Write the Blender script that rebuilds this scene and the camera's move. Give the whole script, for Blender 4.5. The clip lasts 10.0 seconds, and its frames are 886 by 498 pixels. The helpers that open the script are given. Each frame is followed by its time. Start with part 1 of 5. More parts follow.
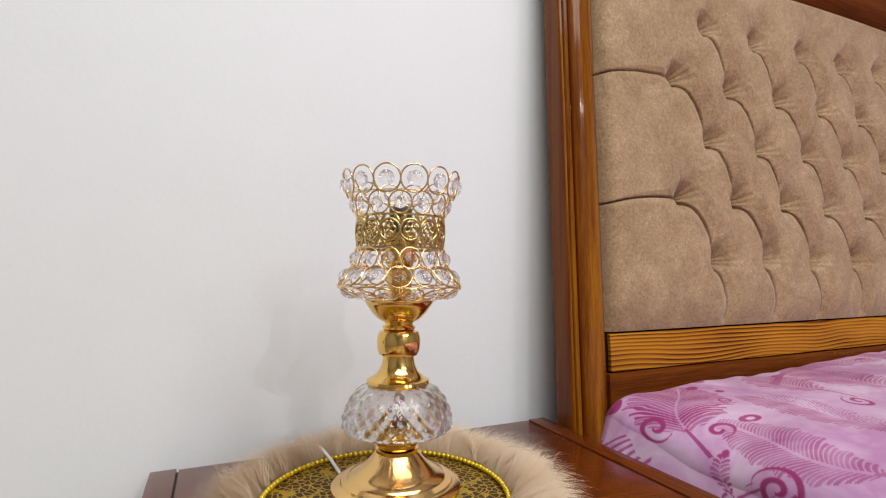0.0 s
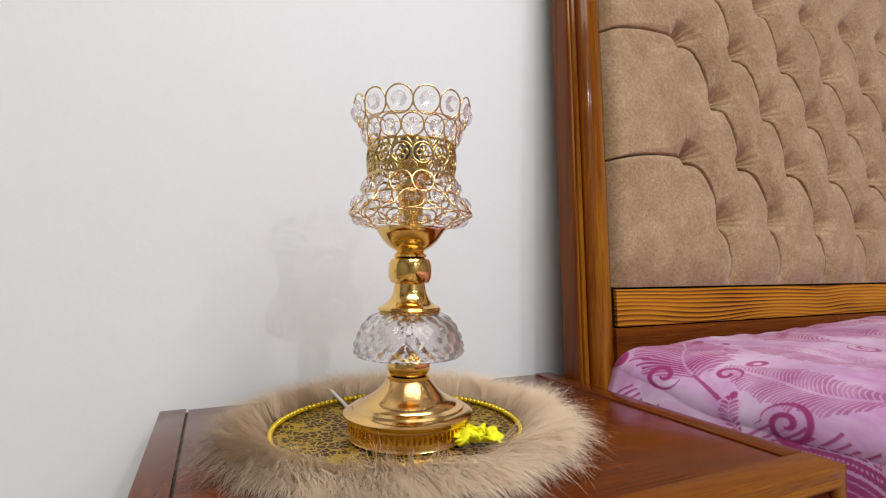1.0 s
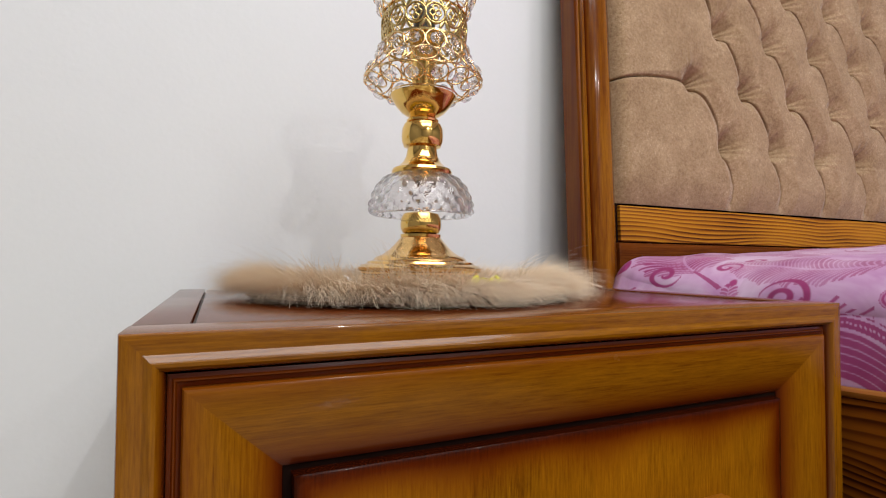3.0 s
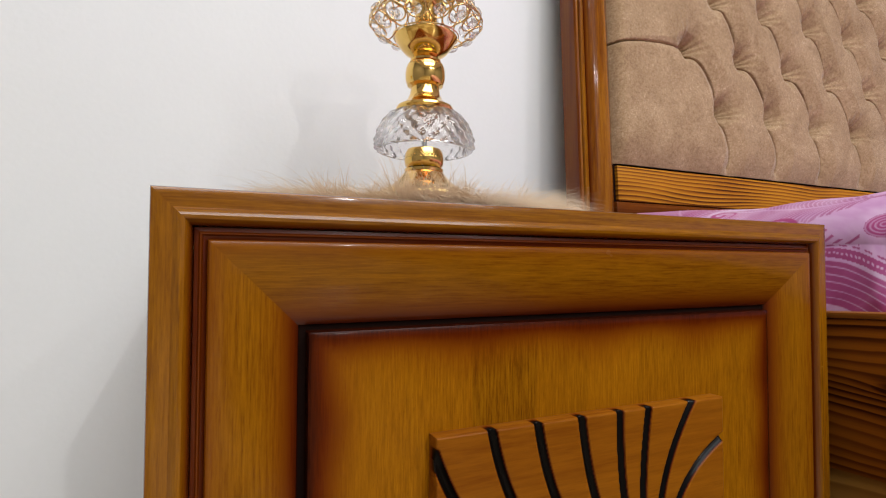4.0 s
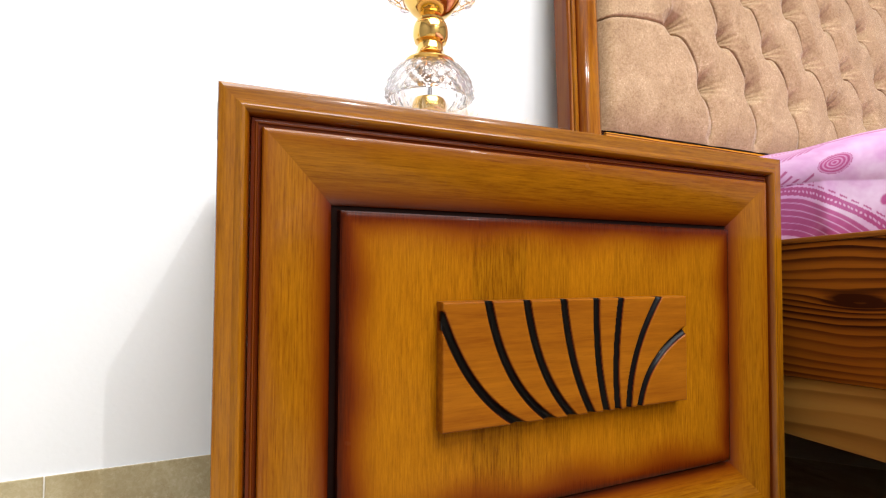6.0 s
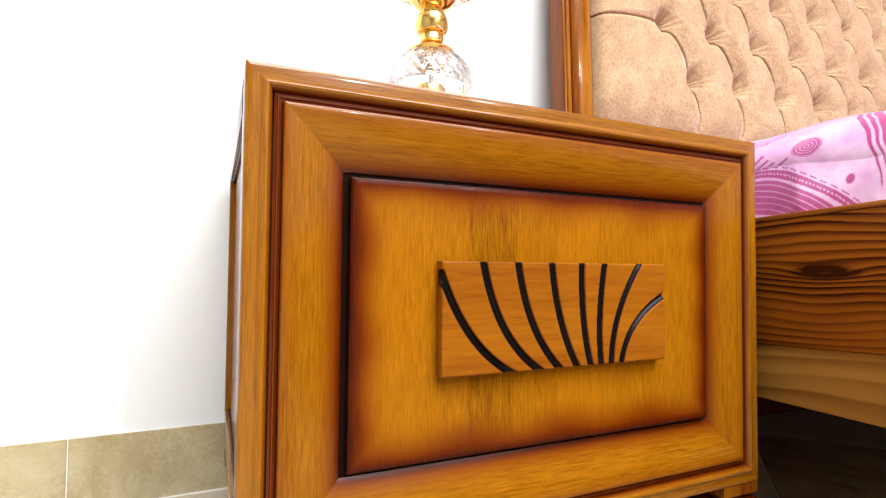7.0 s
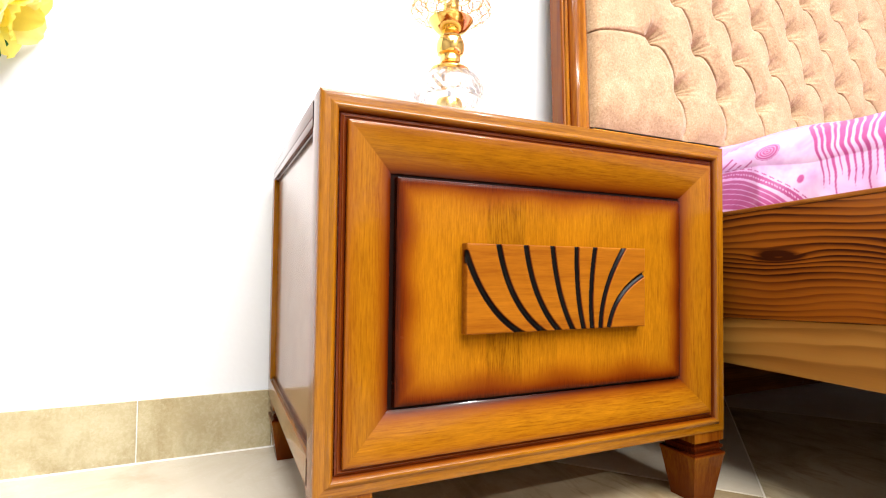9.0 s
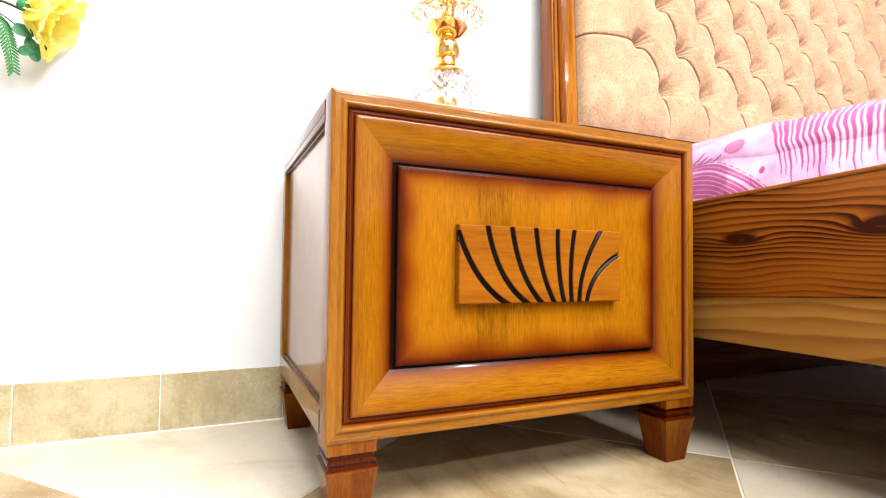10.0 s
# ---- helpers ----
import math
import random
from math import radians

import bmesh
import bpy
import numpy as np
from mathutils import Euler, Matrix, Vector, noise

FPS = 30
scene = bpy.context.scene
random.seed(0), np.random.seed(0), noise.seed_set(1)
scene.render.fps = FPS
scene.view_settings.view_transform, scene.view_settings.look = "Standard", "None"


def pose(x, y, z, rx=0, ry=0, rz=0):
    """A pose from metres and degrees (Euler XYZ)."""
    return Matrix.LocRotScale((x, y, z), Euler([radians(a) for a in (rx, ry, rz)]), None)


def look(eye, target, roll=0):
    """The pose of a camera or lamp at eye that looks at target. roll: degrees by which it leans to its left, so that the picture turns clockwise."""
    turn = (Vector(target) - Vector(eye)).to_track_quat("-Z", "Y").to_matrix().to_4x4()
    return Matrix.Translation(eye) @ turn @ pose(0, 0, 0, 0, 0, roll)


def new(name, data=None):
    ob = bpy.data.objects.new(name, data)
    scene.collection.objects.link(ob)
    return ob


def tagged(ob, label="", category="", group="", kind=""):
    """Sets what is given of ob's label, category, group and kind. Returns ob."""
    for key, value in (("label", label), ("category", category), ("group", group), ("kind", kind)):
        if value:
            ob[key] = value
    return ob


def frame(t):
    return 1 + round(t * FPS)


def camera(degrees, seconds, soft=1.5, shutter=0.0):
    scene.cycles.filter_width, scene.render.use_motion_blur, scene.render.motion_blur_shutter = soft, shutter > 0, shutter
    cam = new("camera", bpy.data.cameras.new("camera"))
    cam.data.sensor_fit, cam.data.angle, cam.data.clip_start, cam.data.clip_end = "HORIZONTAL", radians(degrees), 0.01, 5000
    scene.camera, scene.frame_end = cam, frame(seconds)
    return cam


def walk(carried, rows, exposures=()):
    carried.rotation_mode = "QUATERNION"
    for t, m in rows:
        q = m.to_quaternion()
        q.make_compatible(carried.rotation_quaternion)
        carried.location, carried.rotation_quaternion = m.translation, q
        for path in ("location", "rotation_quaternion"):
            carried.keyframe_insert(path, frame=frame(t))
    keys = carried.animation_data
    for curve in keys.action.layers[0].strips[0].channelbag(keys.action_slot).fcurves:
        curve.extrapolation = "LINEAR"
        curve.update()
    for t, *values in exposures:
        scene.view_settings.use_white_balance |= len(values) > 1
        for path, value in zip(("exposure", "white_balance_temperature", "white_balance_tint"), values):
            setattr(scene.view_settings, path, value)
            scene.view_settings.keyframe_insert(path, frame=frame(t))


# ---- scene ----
cam = camera(82.4, 10.0, soft=1.15)
PATH = [
    (0, (0.065, -0.264, 0.715), (0.884, 1.559, 0.795), 0.2),
    (0.5, (0.062, -0.262, 0.682), (0.883, 1.56, 0.757), 0.1),
    (1, (0.055, -0.257, 0.646), (0.878, 1.564, 0.719), 0.1),
    (1.5, (0.054, -0.259, 0.608), (0.866, 1.567, 0.68), 0.1),
    (2, (0.052, -0.26, 0.572), (0.864, 1.567, 0.642), 0.3),
    (2.5, (0.045, -0.262, 0.544), (0.863, 1.562, 0.6), 0.4),
    (4, (0.032, -0.287, 0.439), (0.841, 1.541, 0.504), 0.2),
    (4.5, (0.023, -0.294, 0.411), (0.836, 1.532, 0.475), 0.3),
    (5, (0.016, -0.307, 0.395), (0.831, 1.518, 0.457), 0.3),
    (5.5, (0.009, -0.325, 0.38), (0.823, 1.5, 0.445), 0.3),
    (7, (-0.016, -0.383, 0.332), (0.801, 1.441, 0.399), 0.6),
    (7.5, (-0.029, -0.404, 0.324), (0.791, 1.419, 0.391), 0.7),
    (8, (-0.05, -0.43, 0.32), (0.768, 1.394, 0.387), 0.6),
    (8.5, (-0.069, -0.448, 0.316), (0.752, 1.375, 0.382), 0.6),
    (9, (-0.086, -0.475, 0.313), (0.734, 1.347, 0.376), 0.7),
    (9.5, (-0.099, -0.513, 0.298), (0.717, 1.312, 0.365), 0.6),
    (10, (-0.11, -0.544, 0.286), (0.708, 1.28, 0.353), 0.7),
]
EXPOSURES = [(0, -0.72), (2.5, -0.72), (4.0, -0.57), (4.5, -0.44), (5.5, 0.02), (7.0, 0.72), (7.5, 0.90), (10.0, 1.06)]
walk(cam, [(t, look(eye, target, roll)) for t, eye, target, roll in PATH], EXPOSURES)

# ---- world and lights ----
world = bpy.data.worlds.new("world")
scene.world = world
world.use_nodes = True
world.node_tree.nodes["Background"].inputs[0].default_value = (0.9, 0.92, 1.0, 1)
world.node_tree.nodes["Background"].inputs[1].default_value = 0.05


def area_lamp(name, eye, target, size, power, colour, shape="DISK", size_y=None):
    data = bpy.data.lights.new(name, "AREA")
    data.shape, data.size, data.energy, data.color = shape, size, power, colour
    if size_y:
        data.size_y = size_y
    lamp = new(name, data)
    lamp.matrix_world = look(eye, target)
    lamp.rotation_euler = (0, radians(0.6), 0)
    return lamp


# ceiling spots across the room, and an added fill lamp over its middle
area_lamp("ceiling_spot", (1.05, -3.6, 2.60), (0.6, 0.3, 0.6), 0.04, 60, (1.0, 0.985, 0.97))
area_lamp("ceiling_spot", (2.25, -3.4, 2.60), (0.5, 0.3, 0.6), 0.04, 36, (1.0, 0.985, 0.97))
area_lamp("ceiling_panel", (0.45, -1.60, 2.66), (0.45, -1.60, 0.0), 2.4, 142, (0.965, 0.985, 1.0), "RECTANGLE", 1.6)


# ---- materials ----
def material(name):
    m = bpy.data.materials.new(name)
    m.use_nodes = True
    nt = m.node_tree
    return m, nt, nt.nodes["Principled BSDF"]


def node(nt, kind, **settings):
    n = nt.nodes.new(kind)
    for key, value in settings.items():
        if key in n.inputs:
            n.inputs[key].default_value = value
    return n


def maths(nt, op, a, b=0.5, c=None, clamp=False):
    n = nt.nodes.new("ShaderNodeMath")
    n.operation, n.use_clamp = op, clamp
    for i, v in enumerate((a, b, c)):
        if v is None:
            continue
        if isinstance(v, (int, float)):
            n.inputs[i].default_value = v
        else:
            nt.links.new(v, n.inputs[i])
    return n.outputs[0]


def mix(nt, fac, a, b, blend="MIX"):
    n = nt.nodes.new("ShaderNodeMix")
    n.data_type, n.blend_type = "RGBA", blend
    for i, v in ((0, fac), (6, a), (7, b)):
        if isinstance(v, (int, float)):
            n.inputs[i].default_value = v
        elif isinstance(v, tuple):
            n.inputs[i].default_value = (*v, 1)
        else:
            nt.links.new(v, n.inputs[i])
    return n.outputs[2]


def ramp(nt, fac, stops):
    n = nt.nodes.new("ShaderNodeValToRGB")
    el = n.color_ramp.elements
    while len(el) < len(stops):
        el.new(0.5)
    for e, (p, c) in zip(el, stops):
        e.position, e.color = p, (*c, 1) if isinstance(c, tuple) else (c, c, c, 1)
    nt.links.new(fac, n.inputs[0])
    return n.outputs[0]


def coords(nt, scale=(1, 1, 1), shuffle=True):
    """Object coordinates, shifted per object so that no two boards share their grain."""
    tc = nt.nodes.new("ShaderNodeTexCoord")
    mp = nt.nodes.new("ShaderNodeMapping")
    mp.inputs["Scale"].default_value = scale
    nt.links.new(tc.outputs["Object"], mp.inputs["Vector"])
    if shuffle:
        oi = nt.nodes.new("ShaderNodeObjectInfo")
        cm = nt.nodes.new("ShaderNodeCombineXYZ")
        for i, k in enumerate((7.3, 5.1, 9.7)):
            nt.links.new(maths(nt, "MULTIPLY", oi.outputs["Random"], k), cm.inputs[i])
        nt.links.new(cm.outputs[0], mp.inputs["Location"])
    return mp.outputs[0]


def noise_tex(nt, vec, scale, detail=4.0, rough=0.55, distort=0.0):
    n = node(nt, "ShaderNodeTexNoise", Scale=scale, Detail=detail, Roughness=rough, Distortion=distort)
    nt.links.new(vec, n.inputs["Vector"])
    return n.outputs["Fac"]


def bump(nt, bsdf, height, strength, distance):
    n = node(nt, "ShaderNodeBump", Strength=strength, Distance=distance)
    nt.links.new(height, n.inputs["Height"])
    nt.links.new(n.outputs[0], bsdf.inputs["Normal"])


def wood(name, axis, light, mid, dark, rough=0.22, figure=0.5, bands=7.0, coat=0.5, cross=1.0, along=1.6, staves=0.0, spec=0.06, flecks=0.0):
    """Lacquered wood with its grain along one axis; 'stain' on the mesh sets its darkening, such as the dark stain
    rubbed into the drawer mouldings.
    """
    m, nt, b = material(name)
    stretch = [34.0 * cross] * 3
    stretch["xyz".index(axis)] = along
    v = coords(nt, tuple(stretch))
    broad = noise_tex(nt, v, 0.32, 3, 0.5, 0.6)
    fine = noise_tex(nt, v, 7.5, 6, 0.7)
    pores = noise_tex(nt, v, 24.0, 3, 0.7)
    rings = maths(nt, "PINGPONG", maths(nt, "MULTIPLY", broad, bands), 1.0)
    t = maths(nt, "ADD", maths(nt, "MULTIPLY", rings, figure), maths(nt, "MULTIPLY", fine, 1 - figure))
    col = ramp(nt, t, [(0.34, dark), (0.5, mid), (0.66, light)] if figure < 0.5 else [(0.16, dark), (0.45, mid), (0.8, light)])
    if staves:
        # glued boards of uneven tone, their joints slightly wavy
        tc = nt.nodes.new("ShaderNodeTexCoord")
        sp = nt.nodes.new("ShaderNodeSeparateXYZ")
        nt.links.new(tc.outputs["Object"], sp.inputs[0])
        wav = noise_tex(nt, tc.outputs["Object"], 16.0, 1)
        cell = maths(nt, "FLOOR", maths(nt, "MULTIPLY_ADD", maths(nt, "MULTIPLY_ADD", wav, 0.012, sp.outputs[0]), 1 / staves, 0.0))
        wn = nt.nodes.new("ShaderNodeTexWhiteNoise")
        wn.noise_dimensions = "1D"
        nt.links.new(cell, wn.inputs["W"])
        col = mix(nt, maths(nt, "MULTIPLY", wn.outputs["Value"], 0.55), col, mid)
        hs = nt.nodes.new("ShaderNodeHueSaturation")
        nt.links.new(col, hs.inputs["Color"])
        nt.links.new(maths(nt, "MULTIPLY_ADD", wn.outputs["Value"], 0.34, 0.80), hs.inputs["Value"])
        col = hs.outputs[0]
    col = mix(nt, maths(nt, "MULTIPLY", maths(nt, "MULTIPLY", maths(nt, "SUBTRACT", pores, 0.55, clamp=True), 7.0, clamp=True), 0.55), col, dark)
    # short pale flecks between the pores
    reach = [900.0] * 3
    reach["xyz".index(axis)] = 46.0
    fleck = noise_tex(nt, coords(nt, tuple(reach)), 1.0, 2, 0.6)
    col = mix(nt, maths(nt, "MULTIPLY", maths(nt, "MULTIPLY", maths(nt, "SUBTRACT", fleck, 0.56, clamp=True), 9.0, clamp=True), flecks), col, tuple(min(1.0, c * 1.35) for c in light))
    blot = noise_tex(nt, coords(nt, (1, 1, 1)), 9.0, 2)
    col = mix(nt, maths(nt, "MULTIPLY", maths(nt, "SUBTRACT", blot, 0.45, clamp=True), 0.8), col, mid)
    at = nt.nodes.new("ShaderNodeAttribute")
    at.attribute_name = "stain"
    uneven = maths(nt, "MULTIPLY_ADD", fine, 0.5, 0.75)
    dark_tone = maths(nt, "MULTIPLY", at.outputs["Fac"], uneven, clamp=True)
    col = mix(nt, maths(nt, "MULTIPLY", dark_tone, 1.3, clamp=True), col, (0.135, 0.0190, 0.0010))
    col = mix(nt, maths(nt, "POWER", dark_tone, 3.0), col, (0.016, 0.0022, 0.0006))
    col = mix(nt, maths(nt, "MULTIPLY", maths(nt, "SUBTRACT", at.outputs["Fac"], 1.02, clamp=True), 4.0, clamp=True), col, (0.004, 0.0030, 0.0026))
    nt.links.new(col, b.inputs["Base Color"])
    smudge = noise_tex(nt, coords(nt, (1, 1, 1)), 22.0, 3)
    nt.links.new(maths(nt, "MULTIPLY_ADD", smudge, 0.16, rough - 0.06), b.inputs["Roughness"])
    b.inputs["Coat Weight"].default_value = coat
    b.inputs["Coat Roughness"].default_value = 0.08
    b.inputs["Specular IOR Level"].default_value = spec
    bump(nt, b, maths(nt, "ADD", fine, maths(nt, "MULTIPLY", pores, 0.4)), 0.12, 0.0006)
    return m


HONEY = ((0.290, 0.111, 0.0032), (0.223, 0.080, 0.0022), (0.140, 0.043, 0.0015))
RED = ((0.155, 0.033, 0.0046), (0.118, 0.023, 0.0033), (0.075, 0.013, 0.0021))
wood_x = wood("honey_wood_along_x", "x", *HONEY, figure=0.05, along=4.5, coat=0.20, cross=2.8, spec=0.14, flecks=0.14)
wood_z = wood("honey_wood_along_z", "z", *HONEY, figure=0.05, along=4.5, coat=0.20, cross=2.8, spec=0.14, flecks=0.14)
wood_y = wood("honey_wood_along_y", "y", *HONEY, figure=0.12, along=4.0, coat=0.6, cross=1.5, spec=0.3)
gloss_x = wood("polished_edge_along_x", "x", *HONEY, figure=0.12, along=4.5, coat=0.35, cross=2.8, spec=0.2, rough=0.2)
gloss_z = wood("polished_edge_along_z", "z", *HONEY, figure=0.12, along=4.5, coat=0.35, cross=2.8, spec=0.2, rough=0.2)
red_gloss = wood("red_brown_front_edge", "x", *RED, figure=0.2, rough=0.18, coat=0.5, spec=0.3)
bead_wood = wood("dark_bead_wood", "y", (0.060, 0.012, 0.002), (0.045, 0.008, 0.0015), (0.025, 0.005, 0.001), coat=0.2)
leg_wood = wood("reddish_leg_wood", "z", (0.235, 0.082, 0.0046), (0.165, 0.050, 0.0031), (0.100, 0.025, 0.0019), figure=0.2, coat=0.2, cross=1.5)
side_wood = wood("polished_side_wood", "z", *HONEY, figure=0.2, coat=0.4, cross=1.5, spec=0.4, rough=0.20)
wood_panel = wood("drawer_panel_wood", "z", (0.338, 0.134, 0.0038), (0.246, 0.088, 0.0025), (0.130, 0.038, 0.0014), figure=0.03, along=6.0, bands=10, staves=0.047, coat=0.05, cross=3.2, flecks=0.22)
wood_plaque = wood("plaque_wood", "x", (0.270, 0.092, 0.0052), (0.225, 0.071, 0.0040), (0.165, 0.045, 0.0028), figure=0.15, rough=0.3, cross=0.8, coat=0.05)
red_x = wood("red_brown_top_along_x", "x", *RED, figure=0.15, rough=0.16, coat=0.22, spec=0.15)
red_y = wood("red_brown_top_along_y", "y", *RED, figure=0.15, rough=0.16, coat=0.22, spec=0.15)
post_wood = wood("headboard_post_wood", "z", (0.315, 0.118, 0.0060), (0.225, 0.072, 0.0040), (0.130, 0.033, 0.0024), figure=0.3, bands=12, coat=0.3, cross=1.4)
post_wood_x = wood("headboard_rail_wood", "x", (0.190, 0.053, 0.0060), (0.135, 0.033, 0.0040), (0.080, 0.017, 0.0022), figure=0.2, coat=0.12, cross=1.4)


def pine(name, along, light, mid, dark, lines, wave, knots=(), rough=0.4, coat=0.03, soft=0.35):
    """Flat-sawn softwood: wavy late-wood lines along one axis that bend round the knots (along, z, width, height, lift)."""
    m, nt, b = material(name)
    tc = nt.nodes.new("ShaderNodeTexCoord")
    sp = nt.nodes.new("ShaderNodeSeparateXYZ")
    nt.links.new(tc.outputs["Object"], sp.inputs[0])
    run, z = sp.outputs["xyz".index(along)], sp.outputs[2]

    def flow(kr, kz, scale, detail):
        cm = nt.nodes.new("ShaderNodeCombineXYZ")
        nt.links.new(maths(nt, "MULTIPLY", run, kr), cm.inputs[0])
        nt.links.new(maths(nt, "MULTIPLY", z, kz), cm.inputs[1])
        return noise_tex(nt, cm.outputs[0], scale, detail, 0.5)
    w = maths(nt, "MULTIPLY_ADD", flow(4.0, 7.0, 1.0, 1), wave, z)
    w = maths(nt, "MULTIPLY_ADD", flow(17.0, 30.0, 1.0, 2), wave * 0.05, w)
    heart = None
    for kx, kz, sx, sz, lift in knots:
        d = maths(nt, "ADD", maths(nt, "POWER", maths(nt, "MULTIPLY", maths(nt, "SUBTRACT", run, kx), 1 / sx), 2.0), maths(nt, "POWER", maths(nt, "MULTIPLY", maths(nt, "SUBTRACT", z, kz), 1 / sz), 2.0))
        bell = maths(nt, "EXPONENT", maths(nt, "MULTIPLY", d, -1.0), 0.0)
        w = maths(nt, "MULTIPLY_ADD", bell, lift, w)
        heart = bell if heart is None else maths(nt, "MAXIMUM", heart, bell)
    spread = maths(nt, "MULTIPLY_ADD", flow(1.6, 11.0, 1.0, 1), 0.030, w)
    ring = maths(nt, "FRACT", maths(nt, "MULTIPLY", spread, lines), 0.0)
    # early wood darkens slowly into late wood, then breaks off
    t = maths(nt, "POWER", ring, 1.5)
    t = maths(nt, "MULTIPLY", t, maths(nt, "SUBTRACT", 1.0, maths(nt, "POWER", ring, 14.0)))
    t = maths(nt, "MULTIPLY", t, maths(nt, "MULTIPLY_ADD", flow(2.5, 20.0, 1.0, 2), 2.6, -0.35))
    fibre = flow(9.0, 900.0, 1.0, 3)
    t = maths(nt, "ADD", t, maths(nt, "MULTIPLY", maths(nt, "SUBTRACT", fibre, 0.5), soft))
    t = maths(nt, "ADD", t, maths(nt, "MULTIPLY", maths(nt, "SUBTRACT", flow(3.0, 12.0, 1.0, 2), 0.5), 0.9))
    if heart is not None:
        rim = maths(nt, "MULTIPLY", maths(nt, "SUBTRACT", heart, 0.45, clamp=True), 2.2, clamp=True)
        core = maths(nt, "MULTIPLY", maths(nt, "SUBTRACT", heart, 0.955, clamp=True), 30.0, clamp=True)
        t = maths(nt, "ADD", maths(nt, "ADD", t, rim), maths(nt, "MULTIPLY", core, -0.5))
    col = ramp(nt, t, [(0.05, light), (0.42, mid), (0.85, dark)])
    nt.links.new(col, b.inputs["Base Color"])
    nt.links.new(maths(nt, "MULTIPLY_ADD", fibre, 0.15, rough - 0.07), b.inputs["Roughness"])
    b.inputs["Coat Weight"].default_value = coat
    b.inputs["Specular IOR Level"].default_value = 0.12
    bump(nt, b, maths(nt, "ADD", fibre, ring), 0.15, 0.0006)
    return m


stripe_wood = pine("striped_pine", "x", (0.54, 0.230, 0.0160), (0.33, 0.110, 0.0080), (0.062, 0.012, 0.0020), 135.0, 0.030, coat=0.08)
RAIL_KNOTS = ((-0.055, 0.329, 0.042, 0.010, 0.012), (-0.225, 0.338, 0.045, 0.014, 0.016), (-0.32, 0.29, 0.03, 0.012, -0.012), (0.16, 0.31, 0.03, 0.012, 0.012))
rail_wood = pine("bed_rail_pine", "y", (0.265, 0.078, 0.0058), (0.150, 0.038, 0.0034), (0.030, 0.0058, 0.0012), 120.0, 0.060, RAIL_KNOTS)
raw_wood = pine("bare_pine", "y", (0.31, 0.145, 0.028), (0.25, 0.108, 0.019), (0.175, 0.068, 0.011), 52.0, 0.070, rough=0.5, coat=0.0, soft=0.2)
rail_edge = wood("bed_rail_edge", "y", (0.36, 0.150, 0.028), (0.28, 0.100, 0.017), (0.19, 0.060, 0.010), figure=0.4, rough=0.45, coat=0.0)


def plain(name, colour, rough=0.5, metal=0.0, grain=0.0, size=60.0, relief=0.0, coat=0.0):
    m, nt, b = material(name)
    v = coords(nt)
    n1 = noise_tex(nt, v, size, 4)
    n2 = noise_tex(nt, v, size * 0.09, 3)
    f = maths(nt, "ADD", maths(nt, "MULTIPLY", n1, 0.5), maths(nt, "MULTIPLY", n2, 0.5))
    lo = tuple(c * (1 - grain) for c in colour)
    hi = tuple(min(1, c * (1 + grain)) for c in colour)
    nt.links.new(ramp(nt, f, [(0.3, lo), (0.7, hi)]), b.inputs["Base Color"])
    nt.links.new(maths(nt, "MULTIPLY_ADD", n1, rough * 0.5, rough * 0.75), b.inputs["Roughness"])
    b.inputs["Metallic"].default_value = metal
    b.inputs["Coat Weight"].default_value = coat
    if relief:
        bump(nt, b, n1, 0.35, relief)
    return m


# grey for the walls out of view, to keep bounced light low
low_bounce_paint = plain("grey_room_paint", (0.27, 0.265, 0.27), 0.6, grain=0.02, size=60)
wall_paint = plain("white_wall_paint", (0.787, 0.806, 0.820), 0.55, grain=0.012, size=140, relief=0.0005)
ceiling_paint = plain("white_ceiling_paint", (0.8, 0.8, 0.8), 0.8, grain=0.02, size=40)
black_lacquer = plain("black_groove_lacquer", (0.010, 0.007, 0.006), 0.42, grain=0.4, size=200)
black_lacquer.node_tree.nodes["Principled BSDF"].inputs["Specular IOR Level"].default_value = 0.25
dark_gap = plain("dark_stained_gap", (0.008, 0.003, 0.002), 0.8, grain=0.4, size=200)
dark_gap.node_tree.nodes["Principled BSDF"].inputs["Specular IOR Level"].default_value = 0.05
gold = plain("polished_gold", (0.86, 0.56, 0.17), 0.10, 1.0, grain=0.05, size=90)
rose_gold = plain("satin_rose_gold", (0.88, 0.57, 0.22), 0.15, 1.0, grain=0.04, size=120)
chrome = plain("chrome_rod", (0.75, 0.75, 0.76), 0.15, 1.0, grain=0.05)
wire_gold = plain("gold_wire", (0.86, 0.63, 0.33), 0.18, 1.0, grain=0.08, size=200)
antique_gold = plain("antique_gold", (0.62, 0.46, 0.19), 0.24, 1.0, grain=0.18, size=220)
socket_dark = plain("dark_lamp_holder", (0.05, 0.045, 0.03), 0.4, grain=0.3)
white_cable = plain("white_cable", (0.78, 0.78, 0.8), 0.45, grain=0.03)
bead_yellow = plain("yellow_bead", (0.72, 0.50, 0.01), 0.14, 0.35, grain=0.12, coat=0.5)
blossom_yellow = plain("acid_yellow_fabric", (0.92, 0.86, 0.012), 0.8, grain=0.15, size=300)
SKIN = plain("fur_skin", (0.24, 0.17, 0.11), 0.9, grain=0.3, size=200)
grout = plain("white_grout", (0.80, 0.78, 0.72), 0.85, grain=0.1, size=160)
floor_grout = plain("beige_floor_grout", (0.56, 0.50, 0.40), 0.85, grain=0.12, size=160)
petal_yellow = plain("yellow_petal", (0.90, 0.76, 0.14), 0.7, grain=0.12, size=70)
